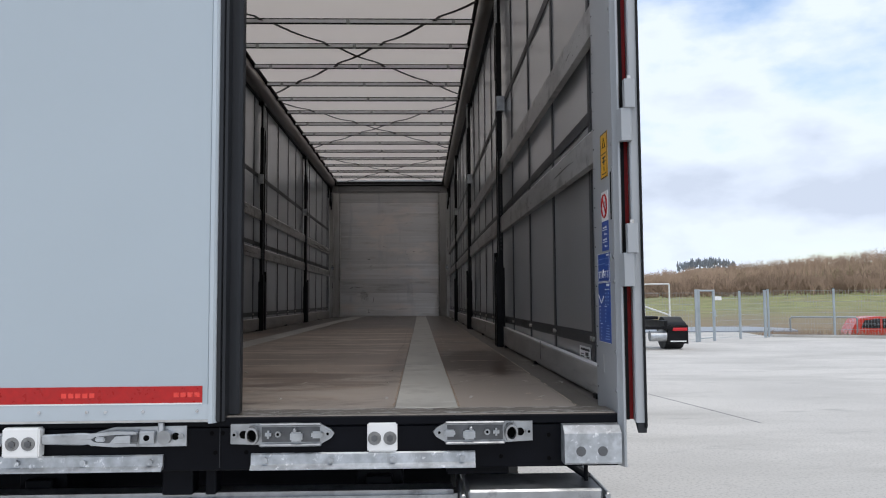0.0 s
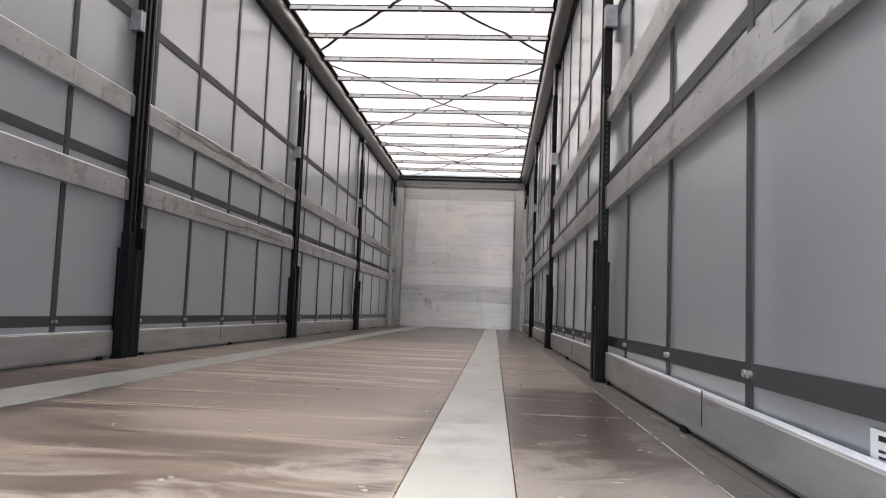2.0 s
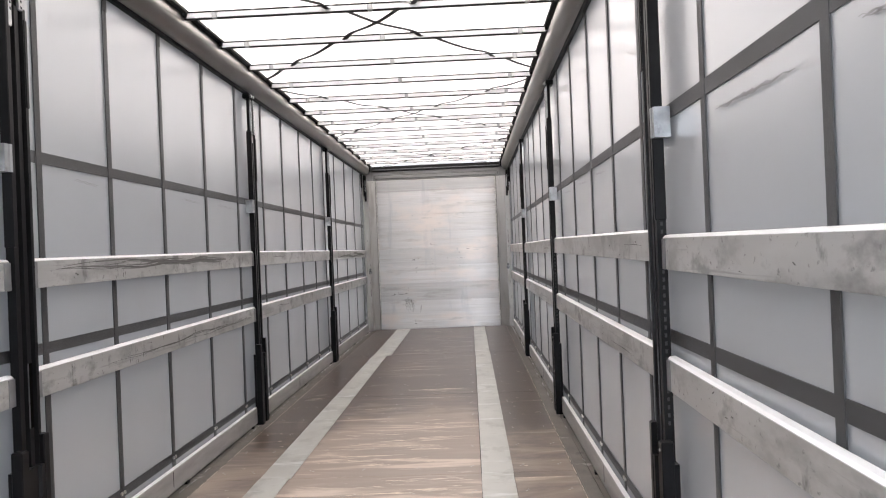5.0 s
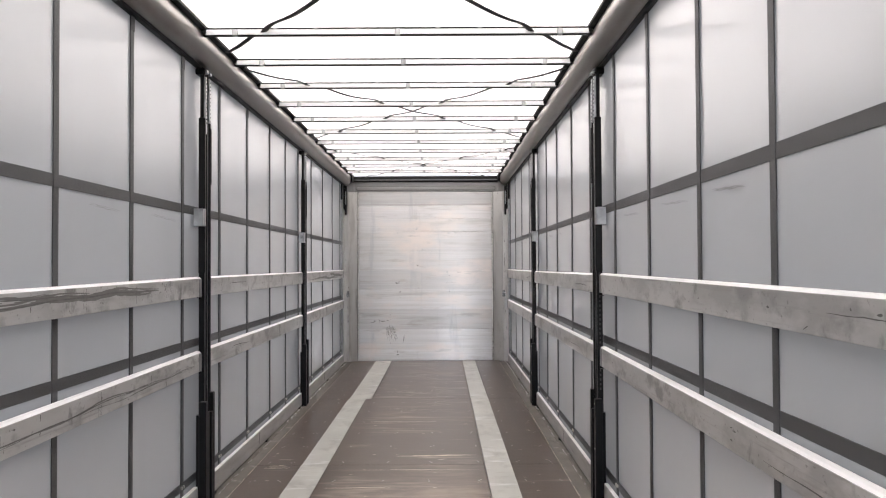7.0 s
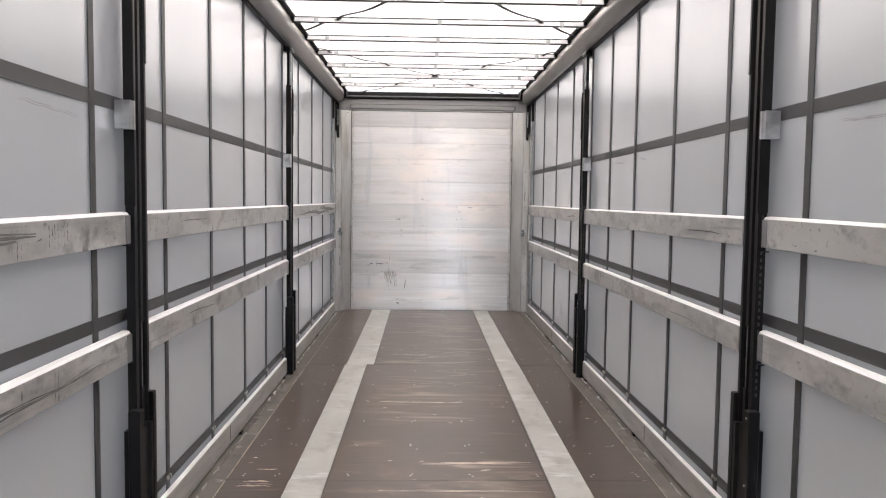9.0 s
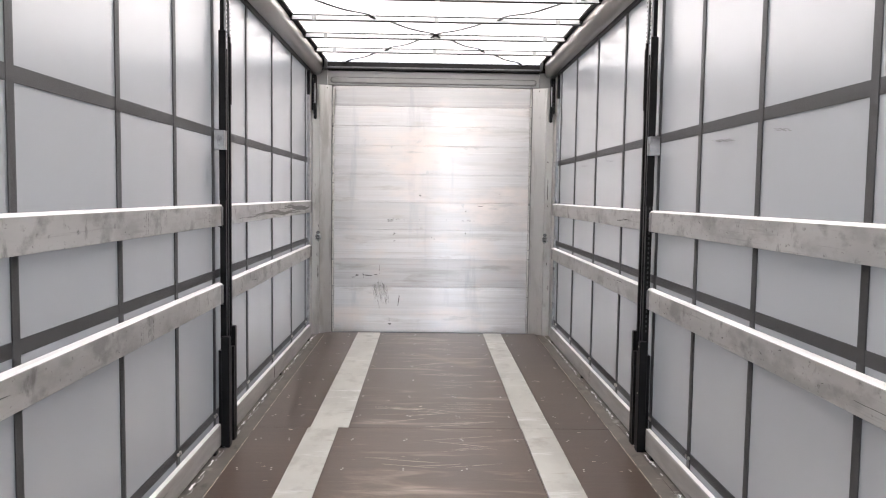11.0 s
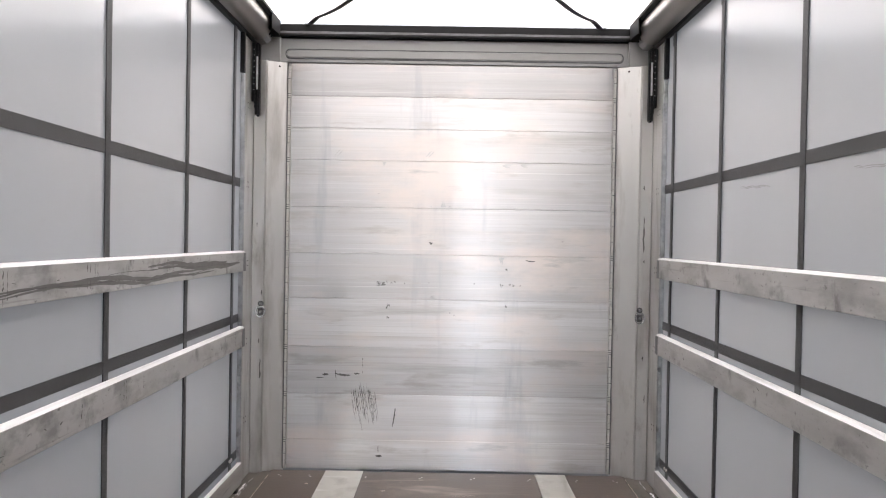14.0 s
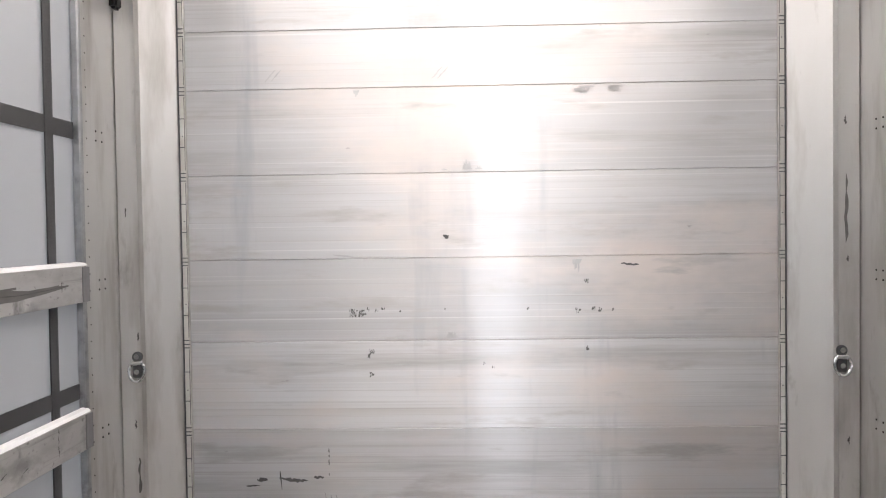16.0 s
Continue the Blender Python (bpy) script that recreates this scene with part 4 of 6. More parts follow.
    for k in range(26 if s > 0 else 0):
        part("side_hole", one(*X(1.203, 1.211), y - 0.0668, y - 0.0658, 0.68 + k * 0.028, 0.694 + k * 0.028), M_LOOP, p)
    return p


posts = {s: side_post(s, POSTS[s][0]) for s in (-1, 1)}
for s in (-1, 1):
    for y in POSTS[s][1:]:
        copy_thing(posts[s], Matrix.Translation((s * 1.23, y, F)))

# ---- laths and bottom boards, bay by bay ----
BAYS = {s: tuple((a, b) for a, b in zip((0.235, *(p + 0.068 for p in POSTS[s])), (*(p - 0.068 for p in POSTS[s]), 13.258))) for s in (-1, 1)}
XL = 1.207        # the laths' inner faces


def lath(s, a, b, z, r, dirt, low, high):
    t = thing("side_lath", (s * 1.23, (a + b) / 2, z), "scuffed aluminium side lath between two posts", "lath", "side laths")
    c = 0.0015

    def hung(bm):
        """The lath hangs off its nominal height by low at its rear end and by high at its front end."""
        for v in bm.verts:
            v.co.z += low + (high - low) * (v.co.y - a) / (b - a)
        return bm

    xb = XL + 0.027
    prof = [(xb, z), (XL + c, z), (XL, z + c), (XL, z + 0.1085), (XL + 0.0015, z + 0.1095), (xb, z + 0.1095)]
    part("board", hung(prism(B(), [(s * u, v) for u, v in prof], "y", a + 0.005, b - 0.005)), M_LATH, t)
    # chamfered top, whitened for the roof light it faces
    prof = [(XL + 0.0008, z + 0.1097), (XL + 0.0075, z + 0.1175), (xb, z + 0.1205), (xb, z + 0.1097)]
    part("top_face", hung(prism(B(), [(s * u, v) for u, v in prof], "y", a + 0.005, b - 0.005)), M_TOP, t, "top edge whitened for the roof light on it")
    for y0, y1 in ((a, a + 0.042), (b - 0.042, b)):
        x0, x1 = sorted((s * (XL - 0.0035), s * (XL - 0.0005)))
        part("end_cap", hung(one(x0, x1, y0, y1, z + 0.001, z + 0.106, 0.001)), M_LEND, t, "grey steel end cap")
    xs = s * (XL - 0.0010)
    bm, wet = B(), B()
    for k in range(dirt):
        y0 = a + 0.12 + r.uniform(0, 0.5) if k == 0 else r.uniform(a + 0.1, b - 1.3)
        y1 = min(b - 0.12, y0 + (r.uniform(1.6, 2.8) if dirt > 1 else r.uniform(0.1, 0.5)))
        zz, ph = z + r.uniform(0.035, 0.085), r.uniform(0, 6)
        n = max(8, int((y1 - y0) / 0.05))
        mid = [(xs, y0 + (y1 - y0) * i / n, zz + 0.007 * math.sin(i * 0.17 + ph) + 0.003 * math.sin(i * 0.6)) for i in range(n + 1)]
        if dirt > 1:
            for q in range(4 if z > 1 else 1):
                i0 = r.randrange(0, max(1, n // 2))
                i1 = min(n, i0 + r.randrange(n // 3, n))
                off, sw = r.uniform(-0.016, 0.016), r.uniform(0, 6)
                lane = [(xs + s * 0.0007, p[1], min(z + 0.100, max(z + 0.008, p[2] + off + 0.006 * math.sin(0.35 * k2 + sw)))) for k2, p in enumerate(mid[i0:i1 + 1])]
                if len(lane) > 3:
                    ribbon(wet, lane, r.uniform(0.006, 0.020) if z > 1 else r.uniform(0.003, 0.008), (-s, 0, 0), r, 0.7)
        ribbon(bm, [(p[0], p[1], p[2] - 0.006) for p in mid], r.choice((0.003, 0.004, 0.006)), (-s, 0, 0), r, 1.2)
    for _ in range(5 + 2 * dirt if s < 0 else 0):
        y0 = r.uniform(a + 0.1, b - 0.1)
        zt, zb = r.uniform(0.085, 0.106), r.uniform(0.004, 0.05)
        for k in range(r.choice((1, 2, 2))):
            ya, zq = y0 + 0.021 * k, zt
            while ya < b - 0.06 and zq > zb:
                step = r.uniform(0.010, 0.030)
                if r.random() < 0.85:
                    ribbon(bm, [(xs, ya + r.uniform(-0.002, 0.002), z + max(0.003, zq - step * i / 3)) for i in range(4)], r.choice((0.002, 0.003, 0.005)), (-s, 0, 0), r, 1.2)
                zq -= step * 1.15
    # small knocks
    for _ in range(r.choice((5, 8, 11))):
        yc, zc = r.uniform(a + 0.12, b - 0.12), z + r.uniform(0.012, 0.095)
        half, lean = r.uniform(0.003, 0.014), r.uniform(-0.4, 0.5)
        ribbon(bm, [(xs, yc + half * q, min(z + 0.104, max(z + 0.005, zc + lean * half * q))) for q in (-1, -0.4, 0.4, 1)], r.uniform(0.002, 0.005), (-s, 0, 0), r, 1.4)
    if wet.verts:
        part("water_stain", hung(wet), M_WATER, t, "grey stains along the lath", kind="stuff")
    part("lath_wear", hung(bm), M_STREAK, t, "grey rub marks and ticks", kind="stuff")
    return t


# how far the upper and the lower laths of each bay hang off their nominal height, rear end and front end
HANG = {-1: (((-0.034, -0.024), (-0.022, -0.019)), ((-0.022, 0.0), (-0.018, -0.004)), ((0.0, 0.0), (0.0, 0.0)), ((0.0, 0.0), (0.0, 0.0))),
        1: (((-0.048, -0.032), (-0.040, -0.012)), ((-0.008, 0.010), (0.0, 0.010)), ((0.006, -0.002), (0.006, 0.0)), ((0.0, 0.0), (0.0, 0.0)))}
rr = random.Random(17)
for s in (-1, 1):
    for n, (a, b) in enumerate(BAYS[s]):
        for z, (low, high) in zip((1.2595, 0.8165), HANG[s][n]):
            lath(s, a, b, z, rr, (2 if s < 0 and (n == 1 or n == 3 and z > 1) else 1), low, high)
        t = thing("bottom_board", (s * 1.23, (a + b) / 2, 0.0), "low dull aluminium side board along the floor", "side board", "side boards")
        lo = -0.004
        prof = [(1.238, lo), (1.222, lo), (1.213, lo + 0.012), (1.213, 0.122), (1.216, 0.126), (1.238, 0.126)]
        a2, b2 = a + (0.03 if a > 1 else 0), b - (0.04 if b < 13 else 0)
        bm, be = prism(B(), [(s * u, v) for u, v in prof], "y", a2, b2), one(*sorted((s * 1.2145, s * 1.238)), a2, b2, 0.1262, 0.130, 0.001)
        if s > 0 and n == 0:      # this one hangs a little lower at the rear
            for v in [*bm.verts, *be.verts]:
                if v.co.z > 0.06 and v.co.y < 1:
                    v.co.z -= 0.033
        bd = part("board", bm, M_BASE, t)
        # same whitened strip, for roof light on the board's top
        part("top_edge", be, M_TOP, bd, "board top whitened for the roof light")
        part("board_joint", one(*sorted((s * 1.2115, s * 1.2135)), a2 + 1.31, a2 + 1.314, 0.03, 0.118), M_DARK, bd, "dark joint")
        for y in (a2 + 0.12, (a2 + b2) / 2, b2 - 0.12):
            part("foot_block", one(*sorted((s * 1.205, s * 1.24)), y - 0.02, y + 0.02, -0.0095, 0.0065), M_BLACK, t, "dark support block")

# rubbed traces and a label on the curtains
for s, marks in ((1, ((6.18, 5.84), (5.45, 5.08), (4.80, 4.50), (9.10, 8.85), (11.17, 10.94), (12.1, 11.8), (8.49, 8.35), (1.93, 1.80))), (-1, ((5.23, 5.53), (5.91, 6.28), (3.94, 4.15)))):
    wall = bpy.data.objects["wall_right" if s > 0 else "wall_left"]
    for y0, y1 in marks:
        for dz in (0.0, 0.012):
            bm = ribbon(B(), [(s * (CX - 0.0042 - 0.03 * dz), y0 + (y1 - y0) * i / 9 + dz, 1.708 - 0.012 * i / 9 + dz * 0.5 + 0.002 * math.sin(i * 2)) for i in range(10)], 0.004 if s > 0 else 0.0025, (-s, 0, 0), rr, 1.2)
            part("rub_trace", bm, M_FADE, wall, "faint rub trace")
wall = bpy.data.objects["wall_right"]
for y0, y1, w in ((2.74, 2.30, 0.008), (2.60, 2.42, 0.012), (2.50, 2.21, 0.005)):
    part("rub_trace", ribbon(B(), [(CX - 0.0044 - w * 0.04, y0 + (y1 - y0) * i / 9, 1.692 - 0.006 * i / 9 + 0.003 * math.sin(i * 2 + w * 100)) for i in range(10)], w, (-1, 0, 0), rr, 1.3), M_FADE, wall, "faint rub trace")
lab = part("label", one(CX - 0.0065, CX - 0.0045, 0.582, 0.765, 0.096, 0.143), M_WHITE, wall, "white paper label with printed bars")
for y0, y1, z0, z1 in ((0.59, 0.74, 0.128, 0.136), (0.61, 0.66, 0.110, 0.122), (0.595, 0.64, 0.102, 0.108), (0.69, 0.74, 0.112, 0.116), (0.69, 0.74, 0.103, 0.107)):
    part("printed_bar", one(CX - 0.0072, CX - 0.0066, y0, y1, z0, z1), M_INK, lab)

# ---- levers and lashing rings in front ----
for s in (-1, 1):
    lever = thing("roof_lever", (s * 1.2, 13.47, 2.2), "black roof lifting lever on the front pillar", "lever", "roof levers")
    part("bar", one(*sorted((s * 1.186, s * 1.214)), 13.44, 13.485, 2.20, 2.645, 0.008, 2), M_BLACK, lever)
    part("blade", one(*sorted((s * 1.210, s * 1.2385)), 13.46, 13.478, 2.29, 2.645, 0.003), M_BLACK, lever)
    part("slider", one(*sorted((s * 1.195, s * 1.205)), 13.434, 13.442, 2.36, 2.56, 0.002), M_ZINC, lever, "bright slider")
    steps = [(1.2145, 2.645), (1.2145, 2.25)]
    for k in range(6):
        steps += [(1.2175 + 0.0032 * k, 2.25 + 0.03 * k), (1.2175 + 0.0032 * k, 2.28 + 0.03 * k)]
    steps += [(1.2340, 2.645)]
    tooth = part("toothed_plate", prism(B(), [(s * u, v) for u, v in steps], "y", 13.445, 13.457), M_BLACK, lever, "black stepped catch plate")
    for k in range(8):
        part("rivet", cyl(B(), (s * 1.221, 13.444, 2.36 + 0.035 * k), "y", 0.003, 0.003, 8), M_CAP, tooth)
    part("rear_leaf", one(*sorted((s * 1.222, s * 1.25)), 13.24, 13.262, 2.42, 2.66, 0.003), M_BLACK, lever, "black leaf behind the track end")
    ring = thing("lashing_ring", (s * 1.197, 13.52, 0.98), "galvanised lashing ring bolted to the front pillar", "lashing ring", "lashing rings")
    yf = LEN - 0.0765
    xc = -1.178 if s < 0 else 1.175
    bm = cyl(B(), (xc, yf - 0.003, 1.046), "y", 0.018, 0.006, 20)
    box(bm, xc - 0.017, xc + 0.017, yf - 0.006, yf, 0.975, 1.030, 0.004)
    plate_part = part("plate", bm, M_DCAP, ring, "dull steel ring plate")
    part("strap", one(xc - 0.021, xc + 0.021, yf - 0.016, yf - 0.005, 1.018, 1.032, 0.003), M_CHROME, ring)
    arc = [(xc + 0.027 * math.sin(a), yf - 0.012 - 0.004 * math.cos(a), 0.999 - 0.034 * math.cos(a)) for a in np.linspace(-2.5, 2.5, 22)]
    part("ring", tube(B(), arc + [arc[0]], 0.0055, 8), M_CHROME, ring)
    for z in (1.048, 0.996):
        part("bolt", cyl(B(), (xc, yf - 0.009, z), "y", 0.009, 0.008, 12), M_CHROME, plate_part)

# ---- the rear end ----
# right rear pillar with its stickers and hinges
rp = thing("rear_pillar", (1.2, 0.08, 0), "light grey steel rear pillar with safety stickers", "pillar", "", "structure")
bm = prism(B(), [(1.186, -0.052), (1.180, -0.042), (1.180, 0.2), (1.188, 0.235), (1.252, 0.235), (1.252, -0.018), (1.204, -0.018), (1.1985, -0.062), (1.195, -0.068), (1.190, -0.066)], "z", -0.02, 2.84)
part("column", bm, M_GREY, rp)
bm = prism(B(), [(1.186, -0.052), (1.180, -0.042), (1.180, 0.0), (1.1985, 0.0), (1.1985, -0.062), (1.195, -0.068), (1.190, -0.066)], "z", -0.145, -0.0205)
part("lower_fold", bm, M_GREY, rp)
part("slot", one(1.1785, 1.1815, -0.022, -0.012, 0.55, 0.69, 0.001), M_HOLE, rp, "dark slot")
part("groove", one(1.1788, 1.1815, 0.105, 0.109, 0.10, 0.155), M_PILLAR, rp)
for z in (0.17, 0.37, 0.44, 0.70, 0.768, 1.1, 1.17, 0.06):
    part("screw", cyl(B(), (1.1788, -0.034, z), "x", 0.0055, 0.003, 12), M_CAP, rp)
bm = B()
for k in range(30):
    cyl(bm, (1.1795, 0.185, 0.05 + k * 0.062), "x", 0.002, 0.002, 6)
part("rivet_row", bm, M_HOLE, rp, "row of fine holes", kind="stuff")


def plate(name, y0, y1, z0, z1, material, label, x=1.1786):
    return part(name, one(x, 1.181, y0, y1, z0, z1), material, rp, label)


def mark(parent, y0, y1, z0, z1, material, x=1.1778):
    return part("printed_mark", one(x, x + 0.0006, y0, y1, z0, z1), material, parent)


def rod(parent, pts, material, r=0.0012):
    return part("printed_line", tube(B(), pts, r, 4), material, parent)


st = plate("warning_sticker", 0.012, 0.092, 0.682, 0.818, M_YEL, "yellow warning sticker with black border")
for a in ((0.012, 0.092, 0.682, 0.685), (0.012, 0.092, 0.815, 0.818), (0.012, 0.015, 0.682, 0.818), (0.089, 0.092, 0.682, 0.818)):
    mark(st, *a, M_INK)
tri = [(1.1776, 0.05 + 0.019 * math.sin(a), 0.783 + 0.019 * math.cos(a)) for a in (0, 2.094, 4.189, 0)]
rod(st, tri, M_INK)
for a in ((0.025, 0.08, 0.754, 0.757), (0.033, 0.072, 0.742, 0.746), (0.045, 0.055, 0.722, 0.742), (0.03, 0.07, 0.73, 0.734), (0.047, 0.054, 0.704, 0.717), (0.028, 0.078, 0.693, 0.696)):
    mark(st, *a, M_INK)
st = plate("prohibition_sticker", 0.018, 0.095, 0.553, 0.642, M_WHITE, "white sticker with a red ring")
ring = [(1.1776, 0.056 + 0.03 * math.sin(a), 0.598 + 0.034 * math.cos(a)) for a in np.linspace(0, 2 * math.pi, 25)]
rod(st, ring, M_RED, 0.003)
rod(st, [(1.1776, 0.076, 0.622), (1.1776, 0.036, 0.574)], M_RED, 0.0025)
mark(st, 0.036, 0.076, 0.596, 0.600, M_CAP)
mark(st, 0.044, 0.066, 0.604, 0.612, M_CAP)
st = plate("instruction_sticker", 0.018, 0.095, 0.464, 0.5525, M_BLUE, "blue instruction sticker with pale drawings")
for z in (0.525, 0.489):
    for a in ((0.03, 0.085, 0, 0.0025), (0.036, 0.052, 0.006, 0.012), (0.058, 0.08, 0.006, 0.010), (0.05, 0.06, -0.014, -0.008), (0.03, 0.045, -0.014, -0.011)):
        mark(st, a[0], a[1], z + a[2], z + a[3], M_WHITE)
st = plate("instruction_sticker", 0.012, 0.155, 0.372, 0.458, M_BLUE, "blue instruction sticker with pale drawings")
for a in ((0.012, 0.155, 0.372, 0.3735), (0.012, 0.155, 0.4565, 0.458), (0.012, 0.0135, 0.372, 0.458), (0.1535, 0.155, 0.372, 0.458), (0.018, 0.045, 0.448, 0.453)):
    mark(st, *a, M_WHITE)
for a in ((0.07, 0.145, 0.440, 0.4415), (0.07, 0.145, 0.425, 0.4265), (0.02, 0.06, 0.42, 0.4215), (0.02, 0.06, 0.44, 0.4415)):
    mark(st, *a, M_PALEB)
for y in (0.03, 0.055, 0.08, 0.115, 0.135):
    mark(st, y, y + 0.003, 0.382, 0.402, M_WHITE)
    mark(st, y - 0.006, y + 0.009, 0.401, 0.404, M_WHITE)
rod(st, [(1.1776, 0.1, 0.385), (1.1776, 0.085, 0.409), (1.1776, 0.07, 0.39)], M_WHITE)
st = plate("instruction_sticker", 0.012, 0.155, 0.19, 0.370, M_BLUE, "tall blue instruction sticker with pale drawings")
for a in ((0.012, 0.155, 0.19, 0.1915), (0.012, 0.155, 0.3685, 0.370), (0.018, 0.052, 0.358, 0.365)):
    mark(st, *a, M_WHITE)
rod(st, [(1.1776, 0.15, 0.333), (1.1776, 0.115, 0.307), (1.1776, 0.085, 0.328)], M_WHITE)
for zy in ((0.335, 0.06), (0.335, 0.03), (0.285, 0.135), (0.285, 0.065), (0.232, 0.12)):
    z, y = zy
    for k in range(4):
        mark(st, y - 0.006 + 0.002 * k, y + 0.006 + 0.001 * k, z - k * 0.011, z - k * 0.011 + 0.004, M_PALEB)
    mark(st, y - 0.012, y + 0.012, z + 0.012, z + 0.0145, M_WHITE)
for k in range(6):
    mark(st, 0.025, 0.075 - 0.004 * k, 0.20 + k * 0.008, 0.2025 + k * 0.008, M_PALEB)


def hinge(z):
    h = thing("hinge", (1.23, -0.05, z), "light grey painted door hinge on the rear pillar", "hinge", "door hinges")
    bm = prism(B(), [(1.188, -0.070), (1.194, -0.096), (1.218, -0.100), (1.226, -0.092), (1.226, -0.0815), (1.1955, -0.0695)], "z", z - 0.050, z + 0.043)
    part("lower_knuckle", bm, M_GREY, h)
    bm = prism(B(), [(1.203, -0.103), (1.228, -0.105), (1.234, -0.098), (1.234, -0.0815), (1.203, -0.0815)], "z", z + 0.0435, z + 0.125)
    part("upper_knuckle", bm, M_GREY, h)
    part("pin", cyl(B(), (1.218, -0.093, z + 0.130), "z", 0.006, 0.012, 12), M_SCREW, h)
    return h


hg = hinge(0.405)
for z in (0.815,):
    copy_thing(hg, Matrix.Translation((1.23, -0.05, z + F)))

# unseen twin of the right pillar, added to keep daylight out of this corner
lp = thing("rear_pillar", (-1.22, 0.08, 0), "unseen light grey steel rear pillar added behind the closed door", "pillar", "", "structure")
part("column", prism(B(), [(-1.180, -0.009), (-1.180, 0.2), (-1.188, 0.235), (-1.262, 0.235), (-1.262, -0.009)], "z", -0.145, 2.84), M_GREY, lp)

# right door, swung fully round along the side
rd = thing("door_2", (1.28, 0.5, 0), "light grey rear door leaf folded open against the side", "door", "", "structure")
part("leaf", prism(B(), [(1.2535, -0.021), (1.263, -0.021), (1.285, 0.055), (1.29, 0.07), (1.29, 1.17), (1.2625, 1.17), (1.2625, 0.05)], "z", -0.02, 2.80), M_DOOR, rd)
part("edge_profile", prism(B(), [(1.229, -0.028), (1.221, -0.076), (1.224, -0.080), (1.2445, -0.080), (1.2530, -0.022), (1.2305, -0.022)], "z", -0.022, 2.80), M_GREY, rd, "grey edge profile")
part("edge_seal", one(1.2447, 1.2505, -0.089, -0.0785, -0.035, 2.80, 0.0015), M_RUBBER, rd, "black rubber edge seal")
part("inner_tape", one(1.2165, 1.2285, -0.026, -0.0185, -0.02, 2.7), M_REDD, rp, "red strip in the gap behind the hinges")
# added black strip, in place of the shade beside the pillar
part("gap_seal", one(1.2045, 1.216, -0.034, -0.0185, -0.02, 2.7), M_RUBBER, rp, "black strip for the shade in the gap")
bm = prism(B(), [(-0.079, -0.022), (-0.079, -0.05), (-0.05, -0.022)], "x", 1.226, 1.2505)
part("corner", bm, M_DARK, rd, "dark corner piece")

# left door, closed
ld = thing("door_1", (-0.6, -0.03, 0), "closed white rear door leaf with a red reflective band", "door", "", "structure")
part("panel", one(-1.272, 0.04, -0.052, -0.012, -0.011, 2.82, 0.003), M_DOOR, ld)
bm = prism(B(), [(0.0405, -0.056), (0.051, -0.056), (0.0595, -0.046), (0.0595, -0.012), (0.0405, -0.012)], "z", -0.014, 2.82)
part("edge_profile", bm, M_EDGEW, ld, "bright aluminium edge")
bm = prism(B(), [(0.060, -0.05), (0.070, -0.05), (0.0735, -0.043), (0.076, -0.05), (0.083, -0.046), (0.085, -0.01), (0.060, -0.01)], "z", -0.01, 2.82)
part("seal", bm, M_DARK, ld, "dark rubber seal")
bm = prism(B(), [(0.0605, -0.009), (0.106, -0.012), (0.114, -0.004), (0.114, 0.03), (-0.02, 0.03), (-0.02, -0.009)], "z", 0.004, 2.80)
part("inner_edge", bm, M_DARK, ld, "dark inner door edge")
part("catch", one(0.0596, 0.061, -0.05, -0.036, 0.33, 0.37, 0.001), M_PILLAR, ld)
band = part("reflective_band", one(-1.26, 0.023, -0.0545, -0.0515, 0.043, 0.088), M_RED, ld, "red reflective band")
part("bottom_rail", one(-1.27, 0.04, -0.0528, -0.0515, -0.0035, 0.0380), M_EDGEW, ld, "pale aluminium bottom rail")
part("white_line", one(-1.26, 0.023, -0.0543, -0.0515, 0.0385, 0.0425), M_WHITE, ld)
for x in (-1.24, -0.95, -0.65, -0.36, -0.055):
    for i in range(5):
        if x + i * 0.019 + 0.014 < 0.024:
            part("printed_bar", one(x + i * 0.019, x + i * 0.019 + 0.014, -0.0552, -0.0543, 0.058, 0.071), M_REDLT, band)
for x in (-1.18, -1.0, -0.82, -0.63, -0.418, -0.29, -0.239, -0.137, 0.01):
    part("rivet", cyl(B(), (x, -0.054, 0.020), "y", 0.0048, 0.005, 12), M_CHROME, ld)
part("drip_line", one(-1.27, 0.04, -0.0535, -0.0515, -0.0095, -0.004), M_PILLAR, ld)

# black rear frame
rf = thing("rear_frame", (0, 0, -0.08), "black painted steel rear frame of the trailer", "rear frame", "", "structure")
part("beam", one(-1.27, 1.2, -0.03, 0.0, -0.148, -0.0285, 0.003), M_NAVY, rf)
part("beam_top", one(-1.27, 1.2, -0.036, 0.0, -0.027, -0.002, 0.003), M_NAVY, rf)
part("header", one(-1.25, 1.25, -0.03, 0.1, 2.74, 2.84, 0.006), M_GREY, rf, "grey roof header")
for x, z in ((0.075, -0.045), (0.045, -0.045), (0.055, -0.098), (0.14, -0.098), (0.985, -0.06), (0.985, -0.125), (0.85, -0.118)):
    part("hole", cyl(B(), (x, -0.0305, z), "y", 0.006, 0.002, 12), M_HOLE, rf)
part("seam", one(0.066, 0.068, -0.032, -0.029, -0.14, -0.03), M_DARK, rf)
part("lower_beam", one(0.70, 0.877, 0.02, 0.06, -0.178, -0.1485, 0.003), M_NAVY, rf)
for x in (-0.5, 0.5):
    part("chassis_rail", one(x - 0.07, x + 0.07, 0.15, 13.4, -0.5, -0.092, 0.004), M_NAVY, rf, "black chassis rail")
# added plate: its black stands for the shade beneath the chassis
part("cross_plate", one(-1.24, 0.72, 0.30, 0.32, -0.62, -0.092), M_NAVY, rf, "added dark plate for the shade under the floor")
